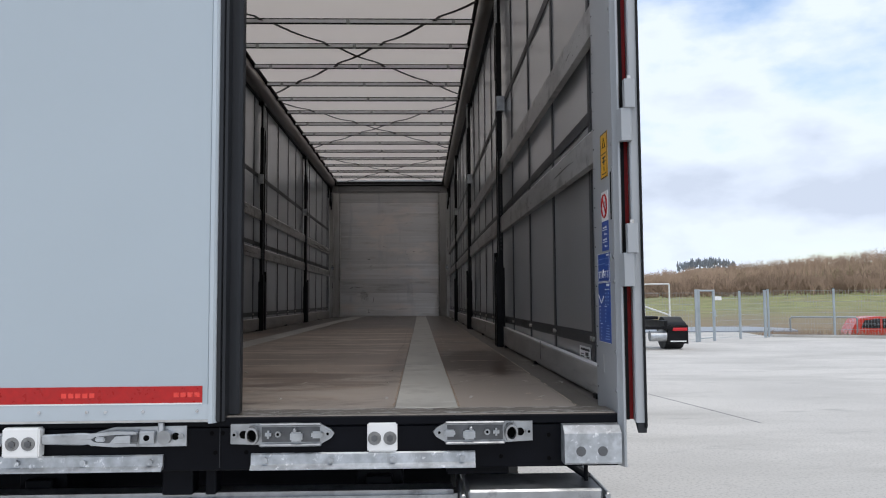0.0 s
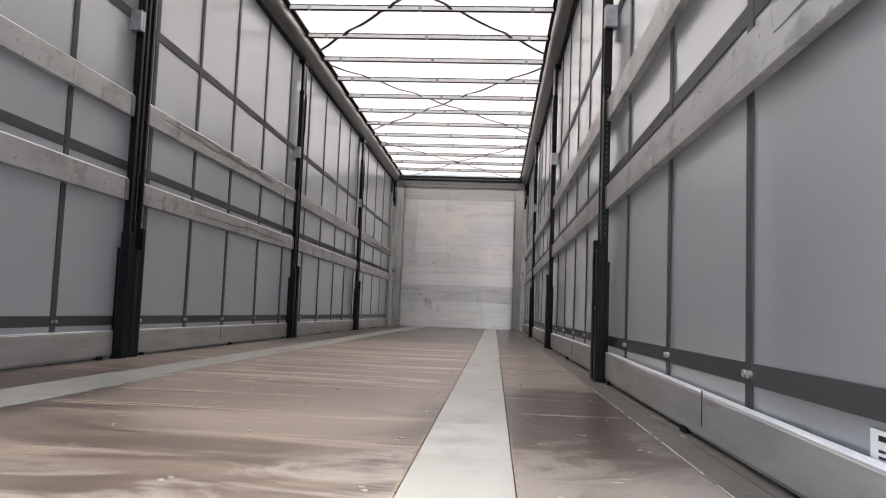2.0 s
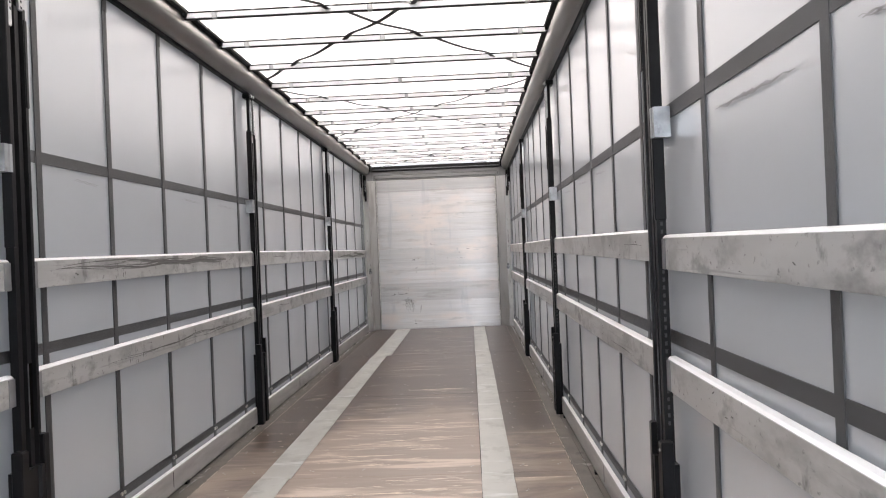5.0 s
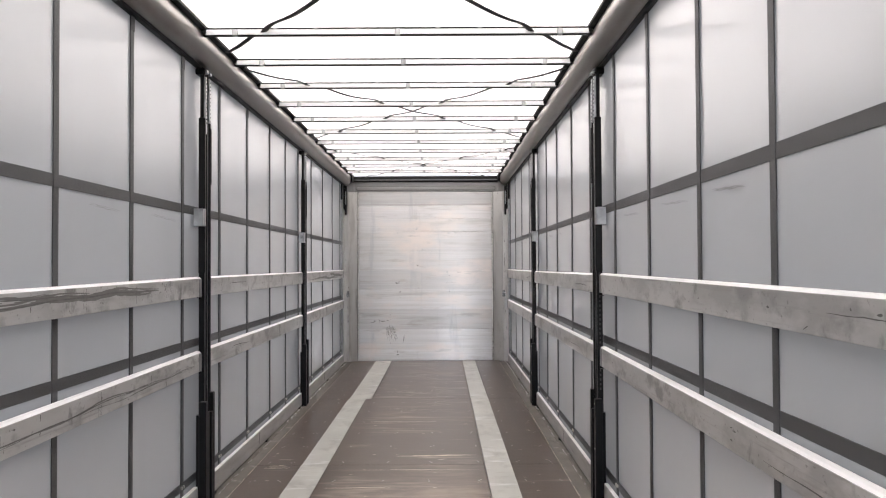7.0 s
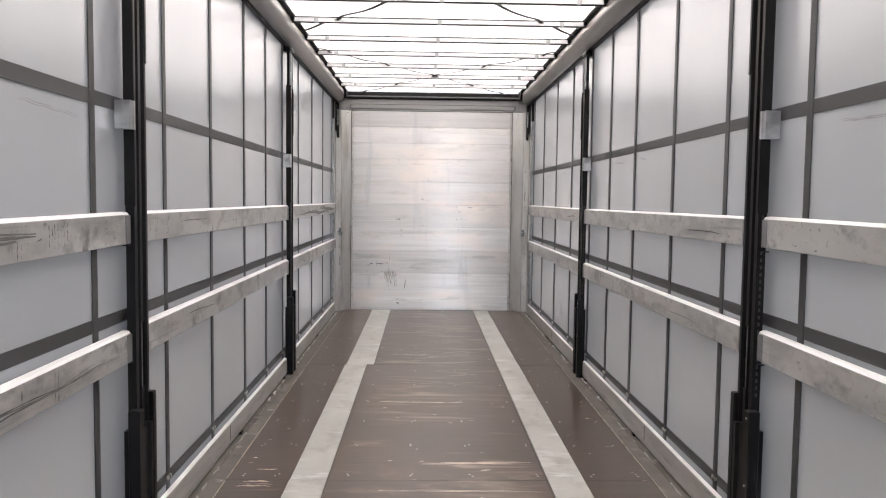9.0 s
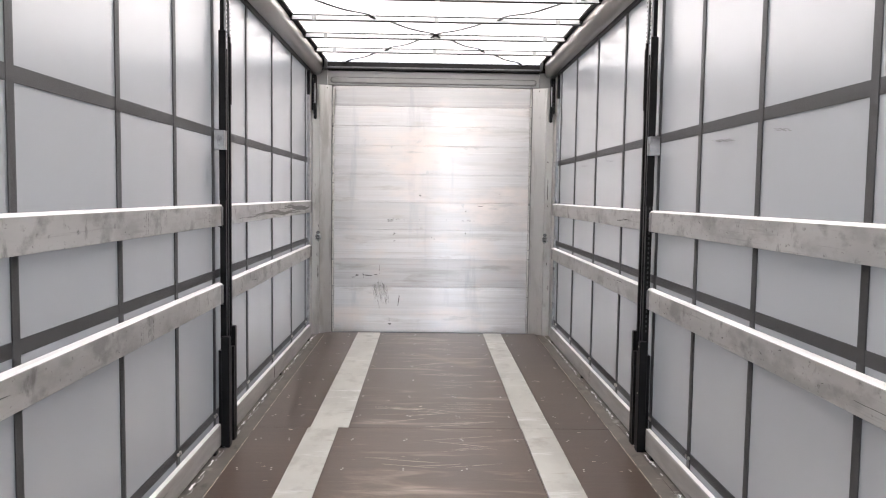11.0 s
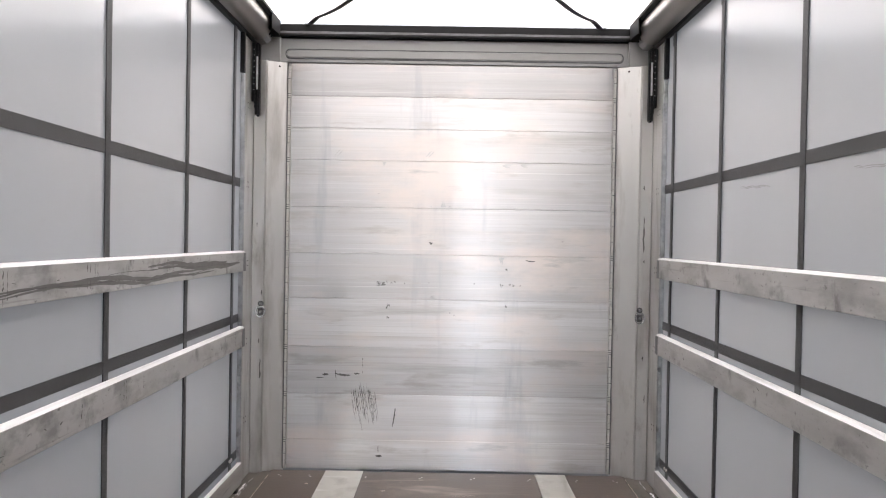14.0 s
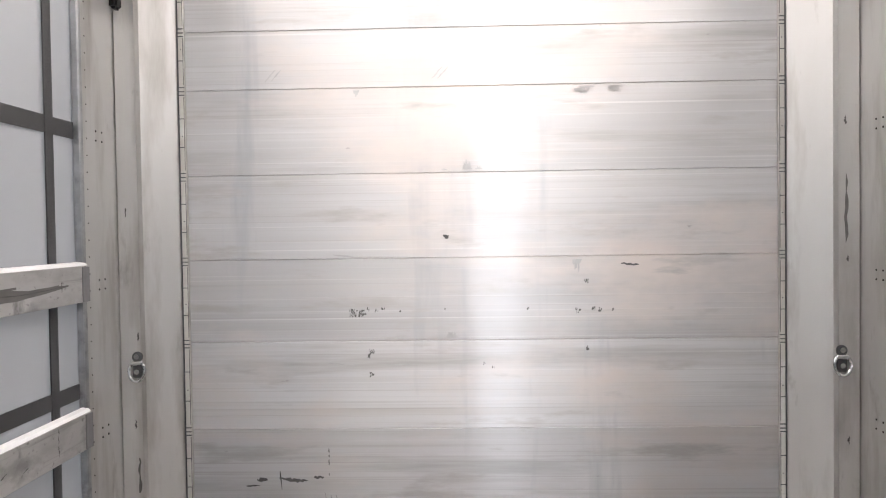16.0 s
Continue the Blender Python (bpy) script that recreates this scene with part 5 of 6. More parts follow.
for x0, x1 in ((-0.10, -0.015), (0.02, 0.05)):
    part("bracket", one(x0, x1, 0.0, 0.06, -0.22, -0.149, 0.003), M_NAVY, rf)
for k in range(9):
    y = 0.8 + k * 1.5
    part("cross_member", one(-1.2, 1.2, y - 0.04, y + 0.04, -0.17, -0.091), M_NAVY, rf)


def guard_bar(x0, x1, bolts):
    g = thing("buffer_bar", ((x0 + x1) / 2, -0.04, -0.13), "galvanised angled guard bar bolted to the frame", "guard bar", "guard bars")
    bm = prism(B(), [(-0.0305, -0.102), (-0.036, -0.100), (-0.040, -0.104), (-0.042, -0.130), (-0.056, -0.139), (-0.056, -0.143), (-0.039, -0.140), (-0.0305, -0.136)], "x", x0, x1)
    bar = part("bar", bm, M_ZINC, g)
    for x in bolts:
        part("bolt", cyl(B(), (x, -0.045, -0.118), "y", 0.0085, 0.012, 6), M_ZINC, bar)


guard_bar(-0.72, -0.086, (-0.48, -0.30, -0.12))
guard_bar(0.155, 0.777, (0.195, 0.375, 0.548, 0.74))


def buffer_block(x, wide, deep, name="buffer", label="white rubber dock buffer with two bolts"):
    b = thing(name, (x, -0.04, -0.06), label, "buffer", "dock buffers")
    blk = part("block", one(x - wide / 2, x + wide / 2, -0.03 - deep, -0.0305, -0.10, -0.02, 0.004, 2), M_WHITE, b)
    for d in (-1, 1):
        part("recess", cyl(B(), (x + d * 0.0215, -0.0305 - deep, -0.062), "y", 0.0185, 0.003, 20), M_RECESS, blk, "round bolt recess")
        part("bolt", cyl(B(), (x + d * 0.0215, -0.033 - deep, -0.062), "y", 0.0095, 0.006, 6), M_DCAP, blk)


buffer_block(0.518, 0.084, 0.012)
buffer_block(-0.462, 0.10, 0.035)

bp = thing("corner_bumper", (1.12, -0.06, -0.08), "galvanised steel corner bumper with two holes", "bumper")
bm = prism(B(), [(-0.0305, -0.028), (-0.06, -0.030), (-0.085, -0.049), (-0.085, -0.128), (-0.080, -0.133), (-0.0305, -0.133)], "x", 1.02, 1.178)
shell = part("shell", bm, M_ZINC, bp)
for x in (1.065, 1.125):
    part("hole", cyl(B(), (x, -0.0855, -0.097), "y", 0.0135, 0.002, 20), M_DCAP, shell, "round hole")


def lock_socket(x0, x1, flip):
    b = thing("lock_socket", ((x0 + x1) / 2, -0.04, -0.05), "cast grey door lock socket on the frame", "door lock", "lock sockets")
    f = (lambda u: x0 + u * (x1 - x0)) if not flip else (lambda u: x1 - u * (x1 - x0))
    prof = [(0.0, -0.019), (0.62, -0.017), (0.87, -0.021), (0.97, -0.036), (1.0, -0.047), (0.97, -0.06), (0.87, -0.076), (0.5, -0.079), (0.0, -0.073)]
    base = part("base", prism(B(), [(f(u), v) for u, v in prof], "y", -0.042, -0.0305), M_CAP, b)
    bm = B()
    for v0, v1 in ((-0.017, -0.024), (-0.073, -0.08)):
        box(bm, *sorted((f(0.28), f(0.88))), -0.056, -0.041, v1, v0, 0.003)
    part("flange", bm, M_CAP, b)
    # the recess's shade is given as a dark plate between the flanges
    part("channel", one(*sorted((f(0.30), f(0.86))), -0.0432, -0.0415, -0.069, -0.028), M_DCAP, b, "channel plate, shade put in its dark colour")
    bm = B()
    for k in range(20):
        a0, a1 = 2 * math.pi * k / 20, 2 * math.pi * (k + 1) / 20
        quad = []
        for a, ro in ((a0, 0.0), (a1, 0.0)):
            quad.append((math.cos(a), math.sin(a)))
        ring = [[bm.verts.new((f(0.22) + rad * c * 0.9, yy - 0.012 * (0.5 + 0.5 * sn), -0.048 + rad * sn * 1.25)) for rad, yy in ((0.021, -0.041), (0.0195, -0.062), (0.0145, -0.062), (0.0125, -0.044))] for c, sn in quad]
        for q in range(3):
            bm.faces.new((ring[0][q], ring[1][q], ring[1][q + 1], ring[0][q + 1]))
    bmesh.ops.remove_doubles(bm, verts=bm.verts, dist=0.0002)
    bmesh.ops.recalc_face_normals(bm, faces=bm.faces)
    cup = part("cup", bm, M_CAP, b, "oval cast cup")
    part("cup_mouth", cyl(B(), (f(0.22), -0.0445, -0.048), "y", 0.0165, 0.004, 20), M_HOLE, cup, "dark socket mouth")
    part("slot", cyl(B(), (f(0.125), -0.0425, -0.048), "y", 0.011, 0.003, 16), M_HOLE, base, "dark round hole")
    for u in (0.04, 0.46, 0.94):
        part("bolt", cyl(B(), (f(u), -0.046, -0.047), "y", 0.0085, 0.01, 12), M_CAP, base)
        part("bolt_socket", cyl(B(), (f(u), -0.0515, -0.047), "y", 0.004, 0.002, 8), M_HOLE, b)
    part("knob", one(*sorted((f(0.34), f(0.40))), -0.062, -0.041, -0.057, -0.036, 0.006, 2), M_SILVER, b)
    part("latch", one(*sorted((f(0.58), f(0.70))), -0.060, -0.041, -0.066, -0.040, 0.004, 2), M_SILVER, b)
    part("latch_ear", one(*sorted((f(0.61), f(0.64))), -0.066, -0.041, -0.040, -0.030, 0.002), M_CAP, b)
    part("stop", one(*sorted((f(0.78), f(0.89))), -0.053, -0.041, -0.059, -0.040, 0.004, 2), M_SILVER, b)


lock_socket(0.099, 0.385, False)
lock_socket(0.66, 0.938, True)

lk = thing("door_lock_lever", (-0.2, -0.05, -0.05), "closed galvanised door lock lever on the frame", "door lock")
bm = prism(B(), [(-0.285, -0.060), (-0.265, -0.036), (-0.22, -0.024), (-0.022, -0.022), (-0.022, -0.077), (-0.12, -0.078), (-0.22, -0.076), (-0.262, -0.070)], "y", -0.040, -0.0305)
part("base", bm, M_SILVER, lk)
bm = prism(B(), [(-0.41, -0.066), (-0.41, -0.040), (-0.30, -0.036), (-0.255, -0.040), (-0.245, -0.052), (-0.255, -0.064), (-0.30, -0.069)], "y", -0.058, -0.044)
bmesh.ops.bevel(bm, geom=bm.edges[:], offset=0.003, segments=1, affect="EDGES")
part("lever", bm, M_SILVER, lk, "flat steel lever")
for top in (True, False):
    fz = (lambda v: v) if top else (lambda v: -0.1045 - v)
    bm = prism(B(), [(-0.300, fz(-0.052)), (-0.272, fz(-0.036)), (-0.205, fz(-0.031)), (-0.15, fz(-0.033)), (-0.15, fz(-0.040)), (-0.205, fz(-0.040)), (-0.262, fz(-0.045)), (-0.272, fz(-0.052))], "y", -0.066, -0.0585)
    part("fork_arm", bm, M_SILVER, lk, "bright fork arm")
part("fork_gap", one(-0.268, -0.15, -0.0598, -0.0583, -0.062, -0.0425), M_DCAP, lk, "dark gap in the fork")
part("grip", one(-0.262, -0.235, -0.066, -0.0585, -0.059, -0.046, 0.003, 2), M_SILVER, lk)
part("catch", prism(B(), [(-0.222, -0.063), (-0.205, -0.044), (-0.165, -0.042), (-0.165, -0.063)], "y", -0.070, -0.0605), M_SILVER, lk)
part("tail_plate", one(-0.15, -0.105, -0.052, -0.0405, -0.070, -0.034, 0.003), M_SILVER, lk)
part("hole", cyl(B(), (-0.128, -0.0528, -0.052), "y", 0.008, 0.002, 16), M_HOLE, lk)
part("bar_end", cyl(B(), (-0.088, -0.052, -0.022), "z", 0.0085, 0.022, 14), M_SILVER, lk, "locking bar end")
part("cam", cyl(B(), (-0.078, -0.050, -0.05), "y", 0.019, 0.022, 20), M_CAP, lk)
part("keeper_hole", cyl(B(), (-0.052, -0.0415, -0.05), "y", 0.010, 0.003, 14), M_HOLE, lk)
part("bolt", cyl(B(), (-0.036, -0.042, -0.05), "y", 0.0075, 0.008, 12), M_CAP, lk)
part("far_link", one(-0.60, -0.515, -0.055, -0.0305, -0.07, -0.036, 0.006, 2), M_ZINC, lk)

# underride bar and folding step
ub = thing("underride_bar", (0, 0.1, -0.25), "grey steel underride bar below the frame", "underride bar")
part("bar", one(-1.2, 0.73, 0.02, 0.12, -0.35, -0.222, 0.012, 2), M_CAP, ub)
for x in (-0.5, 0.5):
    part("arm", one(x - 0.04, x + 0.04, 0.12, 0.4, -0.31, -0.2, 0.004), M_NAVY, ub)
fs = thing("folding_step", (0.94, -0.02, -0.24), "folded galvanised access step under the frame", "step")
part("tread", one(0.755, 1.13, -0.055, 0.15, -0.245, -0.205, 0.006), M_CAP, fs)
part("front_lip", one(0.752, 1.133, -0.064, -0.0545, -0.32, -0.232, 0.003), M_CAP, fs)
for x in (0.735, 1.137):
    part("side_arm", one(x, x + 0.014, -0.06, 0.3, -0.31, -0.215, 0.004), M_CAP, fs)
part("strut", tube(B(), [(1.05, 0.02, -0.15), (1.12, 0.10, -0.205)], 0.012, 8), M_NAVY, fs)
part("strut", tube(B(), [(1.10, 0.02, -0.15), (1.10, 0.02, -0.2)], 0.006, 8), M_NAVY, fs)
for x in (0.762, 1.125):
    part("bolt", cyl(B(), (x, -0.066, -0.248), "y", 0.006, 0.008, 10), M_ZINC, fs)

# axle groups, so that the trailer stands on the yard
for k, y in enumerate((3.0, 4.3, 5.6)):
    for s in (-1, 1):
        w = thing("trailer_wheel", (s * 1.02, y, -0.64), "black trailer wheel under the load floor", "wheel", "trailer wheels")
        part("tyre", cyl(B(), (s * 1.02, y, -0.65), "x", 0.53, 0.38, 40), M_TYRE, w)
        part("rim", cyl(B(), (s * 1.14, y, -0.65), "x", 0.29, 0.16, 28), M_CAP, w, "grey steel rim")
landing = thing("landing_leg", (0, 11.2, -1.18), "black landing legs under the trailer", "landing leg")
for s in (-1, 1):
    part("leg", one(s * 0.6 - 0.05, s * 0.6 + 0.05, 11.15, 11.25, -1.15, -0.4, 0.005), M_NAVY, landing)
    part("foot_plate", one(s * 0.6 - 0.14, s * 0.6 + 0.14, 11.06, 11.34, -1.18, -1.15), M_NAVY, landing)

# ---- the yard and the land beyond ----
def height(x, y):
    d = max(0.0, y - 32 + 0.15 * (x - 12))
    z = 0.0105 * min(d, 200) + 0.3 * (1 - math.cos(min(d, 60) / 60 * math.pi)) * 0.0
    z += 0.00012 * max(0, d - 120) ** 2 * (0.6 if d < 500 else 0.6) * (1 if d < 420 else (420 - 120) ** 2 / max(1, d - 120) ** 2)
    far = math.hypot(x, y)
    if far > 120 and y > 0:
        z += (min(far, 420) - 120) / 180 * (3.4 + 5.6 * min(1.0, max(0.0, (math.atan2(x, y) - 0.29) / 0.26)))
    q = max(0.0, 1 - math.hypot((x - 22.6) / 4.6, (y - 32) / 4.2) ** 4)
    return z - 0.03 - 0.85 * min(1, 1.6 * q) + (0.15 * noise.noise((x * 0.08, y * 0.08, 0)) * min(1, d / 15))


bm = B()
gx = np.concatenate([np.linspace(-1500, -120, 12), np.linspace(-80, 10, 18), np.linspace(11, 40, 30), np.linspace(44, 140, 20), np.linspace(180, 1500, 12)])
gy = np.concatenate([np.linspace(-900, -60, 8), np.linspace(-30, 20, 20), np.linspace(21, 42, 22), np.linspace(44, 120, 31), np.linspace(130, 500, 38), np.linspace(560, 2600, 14)])
vs = [[bm.verts.new((x, y, height(x, y) if y < 600 else height(x, 600))) for x in gx] for y in gy]
for a, b in zip(vs, vs[1:]):
    for i in range(len(gx) - 1):
        bm.faces.new((a[i], a[i + 1], b[i + 1], b[i]))
single("ground", bm, M_GRASS, "green and brown winter field rising to far woods", "ground", "", "structure", lift=False)
bm = prism(B(), [(-60, -60), (60, -60), (60, 4), (17.6, 25.1), (14.3, 27.1), (14.9, 31.6), (9.0, 31.6), (-60, 31.6)], "z", -0.06, 0.0)
single("pavement", bm, M_CONC, "pale stained concrete yard", "yard", "", "structure", lift=False)
single("expansion_joint", tube(B(), [(4.1, 10.6, 0.0), (4.35, 9.2, 0.0), (4.72, 7.0, 0.0)], 0.012, 4, 0.2), M_DARK, "dark joint across the concrete yard", "joint", lift=False)
bm = prism(B(), [(14.31, 27.15), (17.7, 25.2), (60, 4.1), (60, 4.35), (17.8, 25.4), (14.34, 27.4)], "z", -0.06, 0.09)
single("kerb", bm, M_CONC, "low concrete kerb along the fence", "kerb", "", "structure", lift=False)
bm = prism(B(), [(-30, 31.7), (9, 31.7), (17.6, 31.7), (18.6, 34.4), (17.6, 37.0), (8, 37.0), (-30, 37.0)], "z", -0.06, 0.045)
single("road", bm, M_ROAD, "grey asphalt lane behind the fence", "road", "", "structure", lift=False)


fence = thing("fence", (14.0, 26.9, 0), "galvanised wire mesh fence along the yard", "fence", lift=False)


def fence_post(p, h=1.85, w=0.035):
    q = part("post", one(p[0] - w, p[0] + w, p[1] - w, p[1] + w, -0.02, h, 0.006), M_GALV, fence, lift=False)
    part("cap", one(p[0] - w - 0.004, p[0] + w + 0.004, p[1] - w - 0.004, p[1] + w + 0.004, h, h + 0.02, 0.005), M_RUBBER, q, "black cap", lift=False)


def fence_mesh(a, b, h=1.8):
    a, b = Vector((*a, 0)), Vector((*b, 0))
    n = max(2, int((b - a).length / 0.1))
    bm = B()
    for i in range(1, n):
        p = a.lerp(b, i / n)
        tube(bm, [p + Vector((0, 0, 0.08)), p + Vector((0, 0, h))], 0.003, 3)
    for k in range(9):
        z = 0.1 + k * (h - 0.12) / 8
        tube(bm, [a + Vector((0, 0, z)), b + Vector((0, 0, z))], 0.005, 3)
    part("mesh_panel", bm, M_GALV, fence, "welded wire panel", lift=False)


LINE = [(14.05, 26.9), (16.3, 26.3), (18.5, 25.0), (20.7, 23.8), (22.9, 22.6), (25.1, 21.4), (27.3, 20.2)]
for p in LINE:
    fence_post(p)
fence_post((13.85, 26.75), 1.82, 0.045)
fence_post((12.45, 25.75), 1.78)
for a, b in zip(LINE, LINE[1:]):
    fence_mesh(a, b)
fence_mesh((11.15, 24.75), (12.45, 25.75), 1.72)
fence_mesh((12.45, 25.75), (13.85, 26.75), 1.72)
fence_mesh((5.6, 23.9), (10.1, 24.0), 1.72)
gate = thing("fence_gate", (10.7, 24.3, 0), "galvanised pedestrian gate with a lock box and sign", "gate", lift=False)
for p, h in (((10.2, 24.05), 1.82), ((10.32, 24.14), 1.82), ((11.05, 24.66), 1.82)):
    part("post", one(p[0] - 0.04, p[0] + 0.04, p[1] - 0.04, p[1] + 0.04, -0.02, h, 0.006), M_GALV, gate, lift=False)
part("top_rail", tube(B(), [(10.32, 24.14, 1.78), (11.05, 24.66, 1.78)], 0.03, 8), M_GALV, gate, lift=False)
part("bottom_rail", tube(B(), [(10.32, 24.14, 0.12), (11.05, 24.66, 0.12)], 0.02, 8), M_GALV, gate, lift=False)
part("lock_box", one(10.98, 11.10, 24.55, 24.62, 0.85, 1.1, 0.01), M_GALV, gate, lift=False)
part("handle", tube(B(), [(10.98, 24.56, 1.0), (10.86, 24.48, 1.0)], 0.012, 8), M_GALV, gate, lift=False)
part("sign", one(11.1, 11.34, 24.66, 24.68, 1.44, 1.58), M_WHITE, gate, "small white sign", lift=False)

# barrier hoop behind the fence
hoop = thing("barrier_hoop", (18.5, 31, 0), "galvanised tubular barrier hoop beside the lane", "barrier", lift=False)
pts = [(16.7, 30.6, 0.0), (16.7, 30.6, 0.6), (16.75, 30.58, 0.68), (19.0, 29.55, 0.68), (19.05, 29.53, 0.6), (19.05, 29.53, 0.0)]
part("hoop_tube", tube(B(), pts, 0.035, 8), M_GALV, hoop, lift=False)

# sports goal
goal = thing("sports_goal", (17.5, 55, 0), "white tubular sports goal on the field", "goal", lift=False)
gz = height(19.3, 54.5)
for pts in ([(19.3, 54.5, gz - 0.05), (19.3, 54.5, gz + 2.44)], [(12.2, 56.0, gz - 0.05), (12.2, 56.0, gz + 2.44)], [(19.3, 54.5, gz + 2.44), (12.2, 56.0, gz + 2.44)],
            [(19.3, 54.5, gz + 0.1), (17.0, 56.4, gz + 1.1)], [(17.6, 55.2, gz), (17.6, 55.2, gz + 1.0)]):
    part("tube", tube(B(), pts, 0.06, 8), M_WPAINT, goal, lift=False)


# rear end of a parked truck chassis
def truck(ox, oy):
    t = thing("truck_tractor", (ox, oy, 0), "rear of a parked black truck chassis with mudguards", "truck", lift=False)
    for d in (-0.4, 0.4):
        part("frame_rail", one(ox - 0.95 + d - 0.05, ox - 0.95 + d + 0.05, oy - 0.2, oy + 5.5, 0.62, 0.86, 0.01), M_BLACK, t, lift=False)
    for s in (-1, 1):
        cx = ox - 0.95 + s * 0.78
        wh = part("wheel", cyl(B(), (cx, oy + 0.55, 0.48), "x", 0.48, 0.55, 40), M_TYRE, t, "black twin tyre", lift=False)
        part("rim", cyl(B(), (cx - s * 0.29, oy + 0.55, 0.48), "x", 0.25, 0.05, 24), M_ZINC, wh, lift=False)
        arc = [(oy + 0.55 + 0.62 * math.cos(a), 0.5 + 0.37 * math.sin(a)) for a in np.linspace(0.15, math.pi - 0.05, 14)]
        arc += [(y * 0.96 + (oy + 0.55) * 0.04, 0.5 + (z - 0.5) * 0.96) for y, z in arc[::-1]]
        part("mudguard", prism(B(), arc, "x", cx - 0.32, cx + 0.32), M_BLACK, t, "black plastic mudguard", lift=False)
        part("mud_flap", one(cx - 0.3, cx + 0.3, oy - 0.12, oy - 0.1, 0.18, 0.72, 0.004), M_BLACK, t, lift=False)
        part("flap_print", one(cx - 0.24, cx + 0.24, oy - 0.124, oy - 0.1205, 0.235, 0.27), M_WHITE, t, "white bar", lift=False)
        part("tail_light", one(cx - 0.17, cx + 0.26, oy - 0.18, oy - 0.1, 0.56, 0.65, 0.01), M_TAIL, t, "red tail light", lift=False)
    part("cross_bar", one(ox - 1.75, ox - 0.15, oy - 0.16, oy - 0.06, 0.6, 0.7, 0.01), M_BLACK, t, lift=False)
    part("air_tank", cyl(B(), (ox - 0.75, oy + 0.0, 0.40), "x", 0.15, 0.48, 24), M_ZINC, t, "bright air tank", lift=False)
    part("coupling_plate", one(ox - 1.35, ox - 0.55, oy + 0.5, oy + 1.4, 0.88, 0.98, 0.03), M_BLACK, t, lift=False)


truck(8.4, 20.3)


# red car behind the fence
car = thing("parked_car", (21.95, 31.6, -0.86), "red parked car behind the fence", "car", lift=False)
cm = Matrix.Translation((21.95, 31.6, -0.86)) @ Matrix.Rotation(radians(-14), 4, "Z")


def carpart(name, bm, material, label=""):
    bmesh.ops.transform(bm, matrix=cm, verts=bm.verts)
    return part(name, bm, material, car, label, lift=False)


bm = prism(B(), [(-1.95, 0.28), (-2.05, 0.62), (-1.98, 0.95), (-1.70, 1.44), (-0.9, 1.52), (0.35, 1.46), (1.15, 1.0), (1.85, 0.86), (2.05, 0.6), (2.0, 0.28)], "y", -0.85, 0.85)
bmesh.ops.bevel(bm, geom=bm.edges[:], offset=0.06, segments=2, affect="EDGES")
carpart("body", bm, M_CARRED)
for a in ([(-1.62, 1.02), (-1.48, 1.36), (-0.85, 1.43), (-0.85, 1.0)], [(-0.76, 1.0), (-0.76, 1.43), (0.05, 1.40), (0.05, 0.98)], [(0.13, 0.98), (0.13, 1.39), (0.34, 1.36), (0.93, 1.0)]):
    for y0 in (-0.862, 0.848):
        carpart("side_window", prism(B(), a, "y", y0, y0 + 0.014), M_GLASSD, "dark side window")
for x in (-1.35, 1.35):
    for y in (-0.78, 0.78):
        carpart("bumper", one(-2.06, -1.9, y - 0.06, y + 0.06, 0.36, 0.52, 0.02), M_TYRE) if x < 0 else None
        carpart("wheel", cyl(B(), (x, y, 0.30), "y", 0.31, 0.2, 28), M_TYRE)

# hedge of dry scrub along the kerb
bm = B()
r2 = random.Random(3)
for i in range(3200):
    u = r2.random()
    x, y = 14.5 + 13 * u + r2.uniform(-0.3, 0.3), 27.9 - 7.3 * u + r2.uniform(0, 0.9)
    h = r2.uniform(0.05, 0.5) * r2.uniform(0.4, 1)
    d = Vector((r2.uniform(-0.15, 0.15), r2.uniform(-0.15, 0.15), h))
    p = Vector((x, y, -0.02))
    w = Vector((0.012, 0.006, 0))
    bm.faces.new([bm.verts.new(v) for v in (p - w, p + w, p + d)])
single("dry_scrub", bm, M_BUSH, "dry brown scrub along the kerb", "scrub", "", "stuff", lift=False)


# far woods: bare trees as tapered trunks with many twigs
def bare_tree(bm, p, h, r, depth):
    def limb(a, d, length, w, left):
        b = a + d * length
        s = Vector((1, 0.1, 0)).cross(d)
        s = Vector((-d.z, 0, d.x)).normalized() if s.length < 1e-3 else Vector((d.z, 0, -d.x)).normalized()
        bm.faces.new([bm.verts.new(v) for v in (a - s * w, a + s * w, b + s * w * 0.5, b - s * w * 0.5)])
        if left == 0:
            return
        for _ in range(4 if left > 1 else 5):
            t = r.uniform(0.35, 1.0)
            e = (d + Vector((r.uniform(-1.1, 1.1), r.uniform(-0.6, 0.6), r.uniform(0.0, 0.55)))).normalized()
            limb(a.lerp(b, t), e, length * r.uniform(0.4, 0.7), w * 0.5, left - 1)
    limb(Vector(p), Vector((r.uniform(-0.05, 0.05), 0, 1)).normalized(), h * 0.42, 0.011 * h, depth)


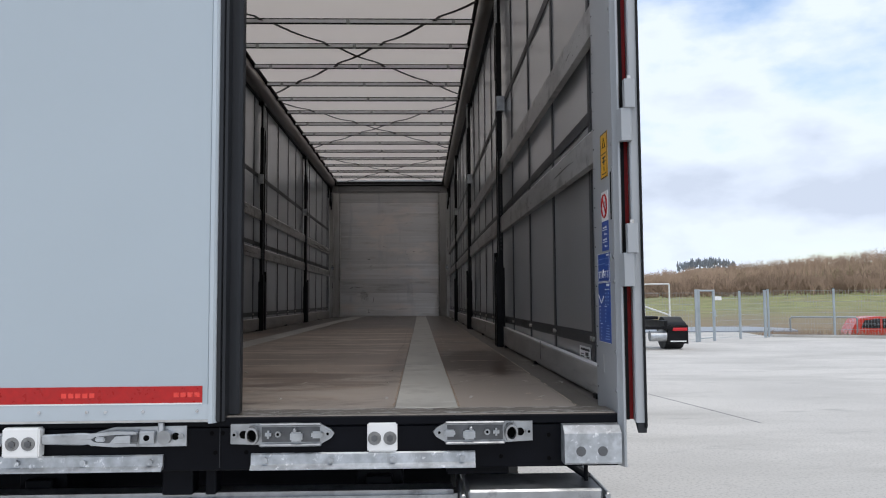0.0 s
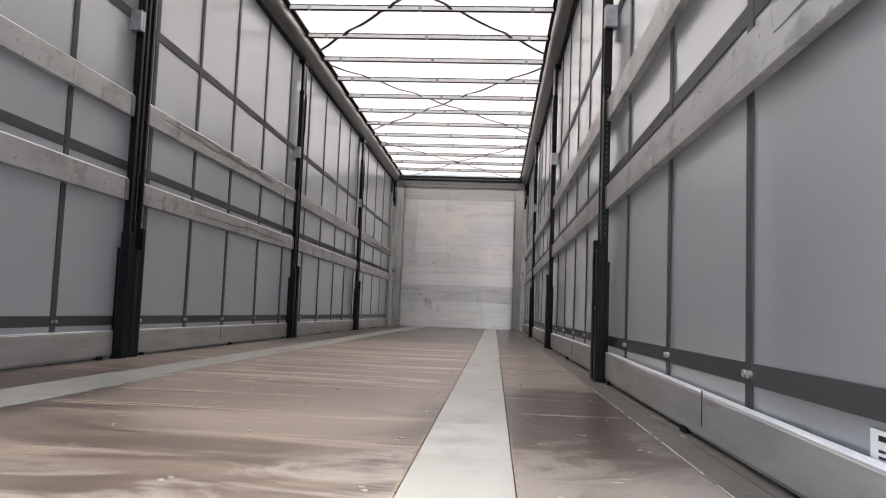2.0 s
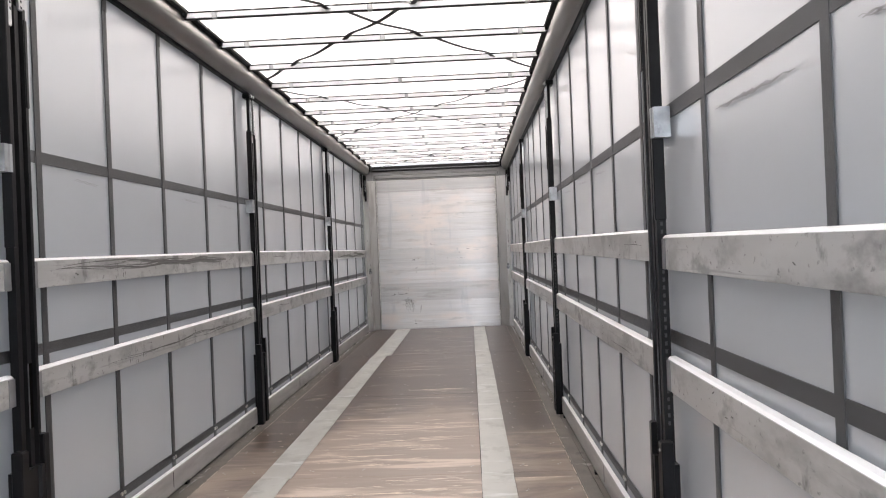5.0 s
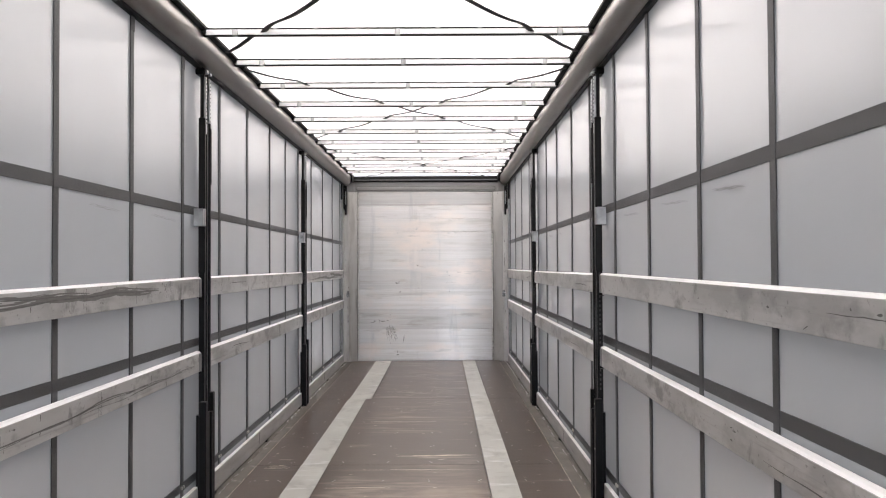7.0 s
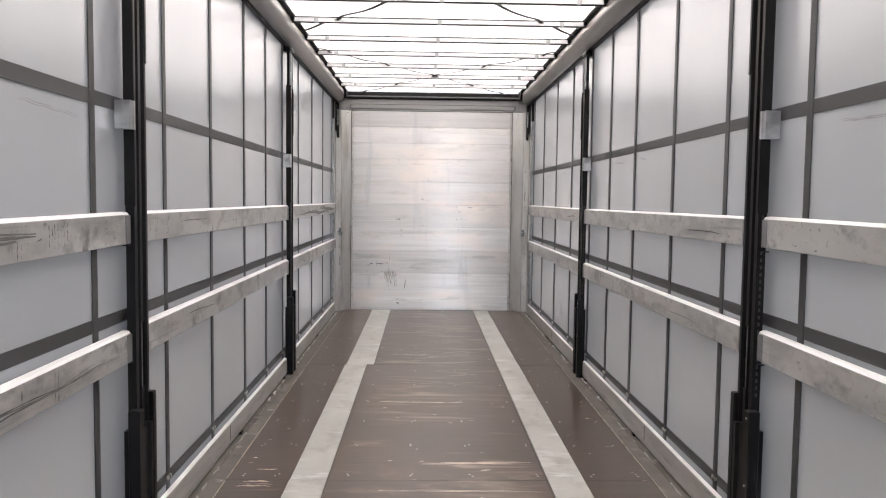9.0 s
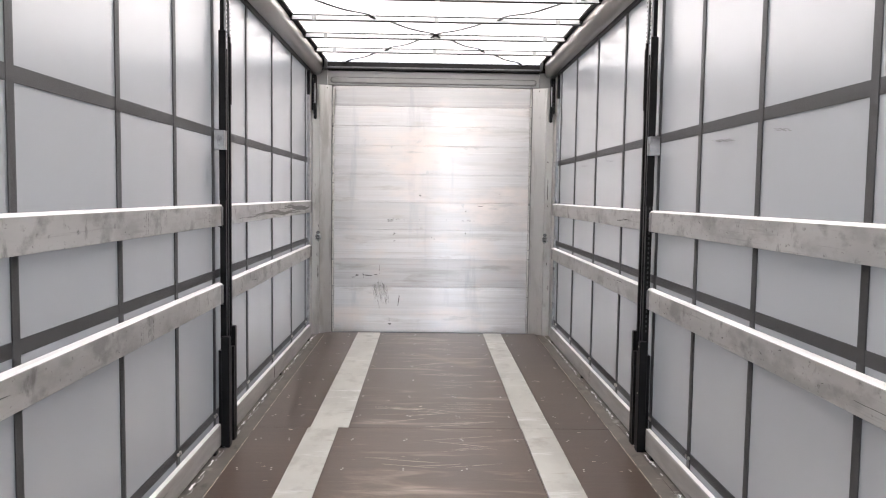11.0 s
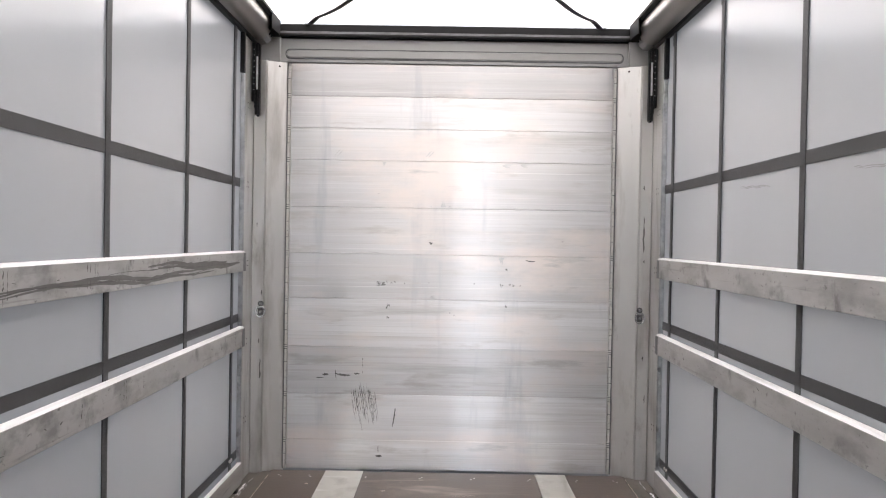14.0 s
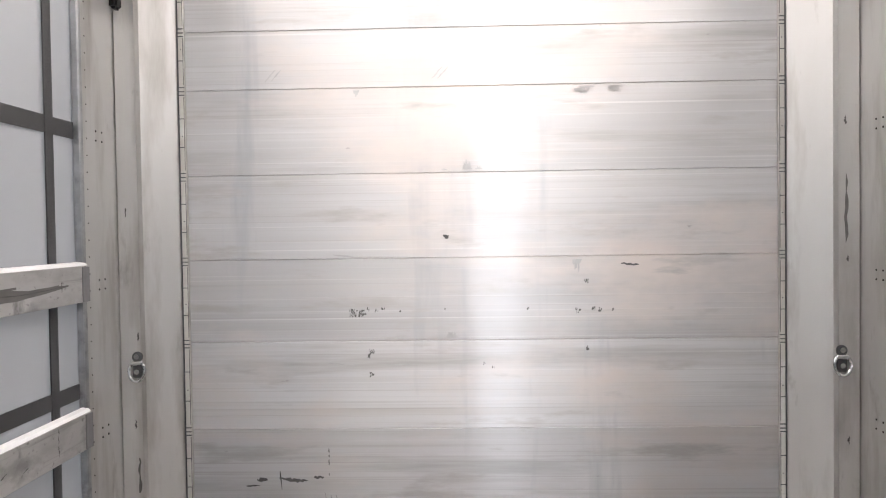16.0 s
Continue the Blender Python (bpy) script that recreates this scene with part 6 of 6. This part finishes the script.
r3 = random.Random(11)
for near, far, count, least, most, depth in ((138, 168, 170, 3.4, 5.6, 4), (185, 240, 420, 4.6, 7.4, 3), (255, 330, 800, 5.5, 8.5, 3)):
    bm = B()
    for i in range(count):
        d = r3.uniform(near, far)
        ang = r3.uniform(0.24, 0.60)
        x, y = d * math.sin(ang), d * math.cos(ang)
        bare_tree(bm, (x, y, height(x, y) - 0.2), r3.uniform(least, most) * (0.8 + 0.7 * (ang - 0.24)), r3, depth)
    single("far_wood", bm, M_TWIG, "bare brown trees on the slope behind the field", "wood", "", "stuff", lift=False)
bm = B()
for i in range(2600):
    d = r3.choice((r3.uniform(142, 180), r3.uniform(180, 340)))
    ang = r3.uniform(0.22, 0.62)
    x, y = d * math.sin(ang), d * math.cos(ang)
    z = height(x, y)
    h = r3.uniform(1.8, 4.6) * (0.8 + 0.7 * (ang - 0.24)) * (0.8 + d / 600)
    for _ in range(12):
        dx, up = r3.uniform(-1.9, 1.9), r3.uniform(0.0, 0.75)
        lean = r3.uniform(-0.7, 0.7)
        w = r3.uniform(0.05, 0.16)
        bm.faces.new([bm.verts.new(v) for v in ((x + dx - w, y, z + h * up * 0.8 - 0.3), (x + dx + w, y + 0.2, z + h * up * 0.8 - 0.3), (x + dx + lean, y, z + h * (up * 0.8 + r3.uniform(0.15, 0.4)) * (1 - 0.12 * abs(dx))))])
single("underwood", bm, M_BUSH, "dense brown underwood below the trees", "wood", "", "stuff", lift=False)
bm = B()
for i in range(260):
    d = r3.uniform(430, 520)
    ang = r3.uniform(0.332, 0.400)
    x, y = d * math.sin(ang), d * math.cos(ang)
    h = r3.uniform(1.8, 3.4)
    cyl(bm, (x, y, 19.4 + h * 0.35 + 2.2 * math.sin((ang - 0.332) / 0.068 * math.pi)), "z", h * 0.22, h, 6, 0.1)
single("hilltop_conifers", bm, M_PINE, "conifers on a far hilltop, haze in their colour", "wood", "", "stuff", lift=False)
bm = B()
prof = []
hv = []
for i in range(60):
    ang = -0.9 + 1.9 * i / 59
    d = 540
    top = 15.6 + 4.6 * math.exp(-((ang - 0.366) / 0.045) ** 2) + 7 * math.exp(-((ang - 0.62) / 0.2) ** 2) + 2.5 * noise.noise((ang * 9, 0, 0))
    hv.append([bm.verts.new((d * math.sin(ang), d * math.cos(ang), -5)), bm.verts.new((d * math.sin(ang), d * math.cos(ang), top)), bm.verts.new((1.6 * d * math.sin(ang), 1.6 * d * math.cos(ang), top - 8))])
for a, b in zip(hv, hv[1:]):
    bm.faces.new((a[0], b[0], b[1], a[1]))
    bm.faces.new((a[1], b[1], b[2], a[2]))
single("backdrop", bm, M_HILL, "far wooded hills", "hills", "", "structure", lift=False)
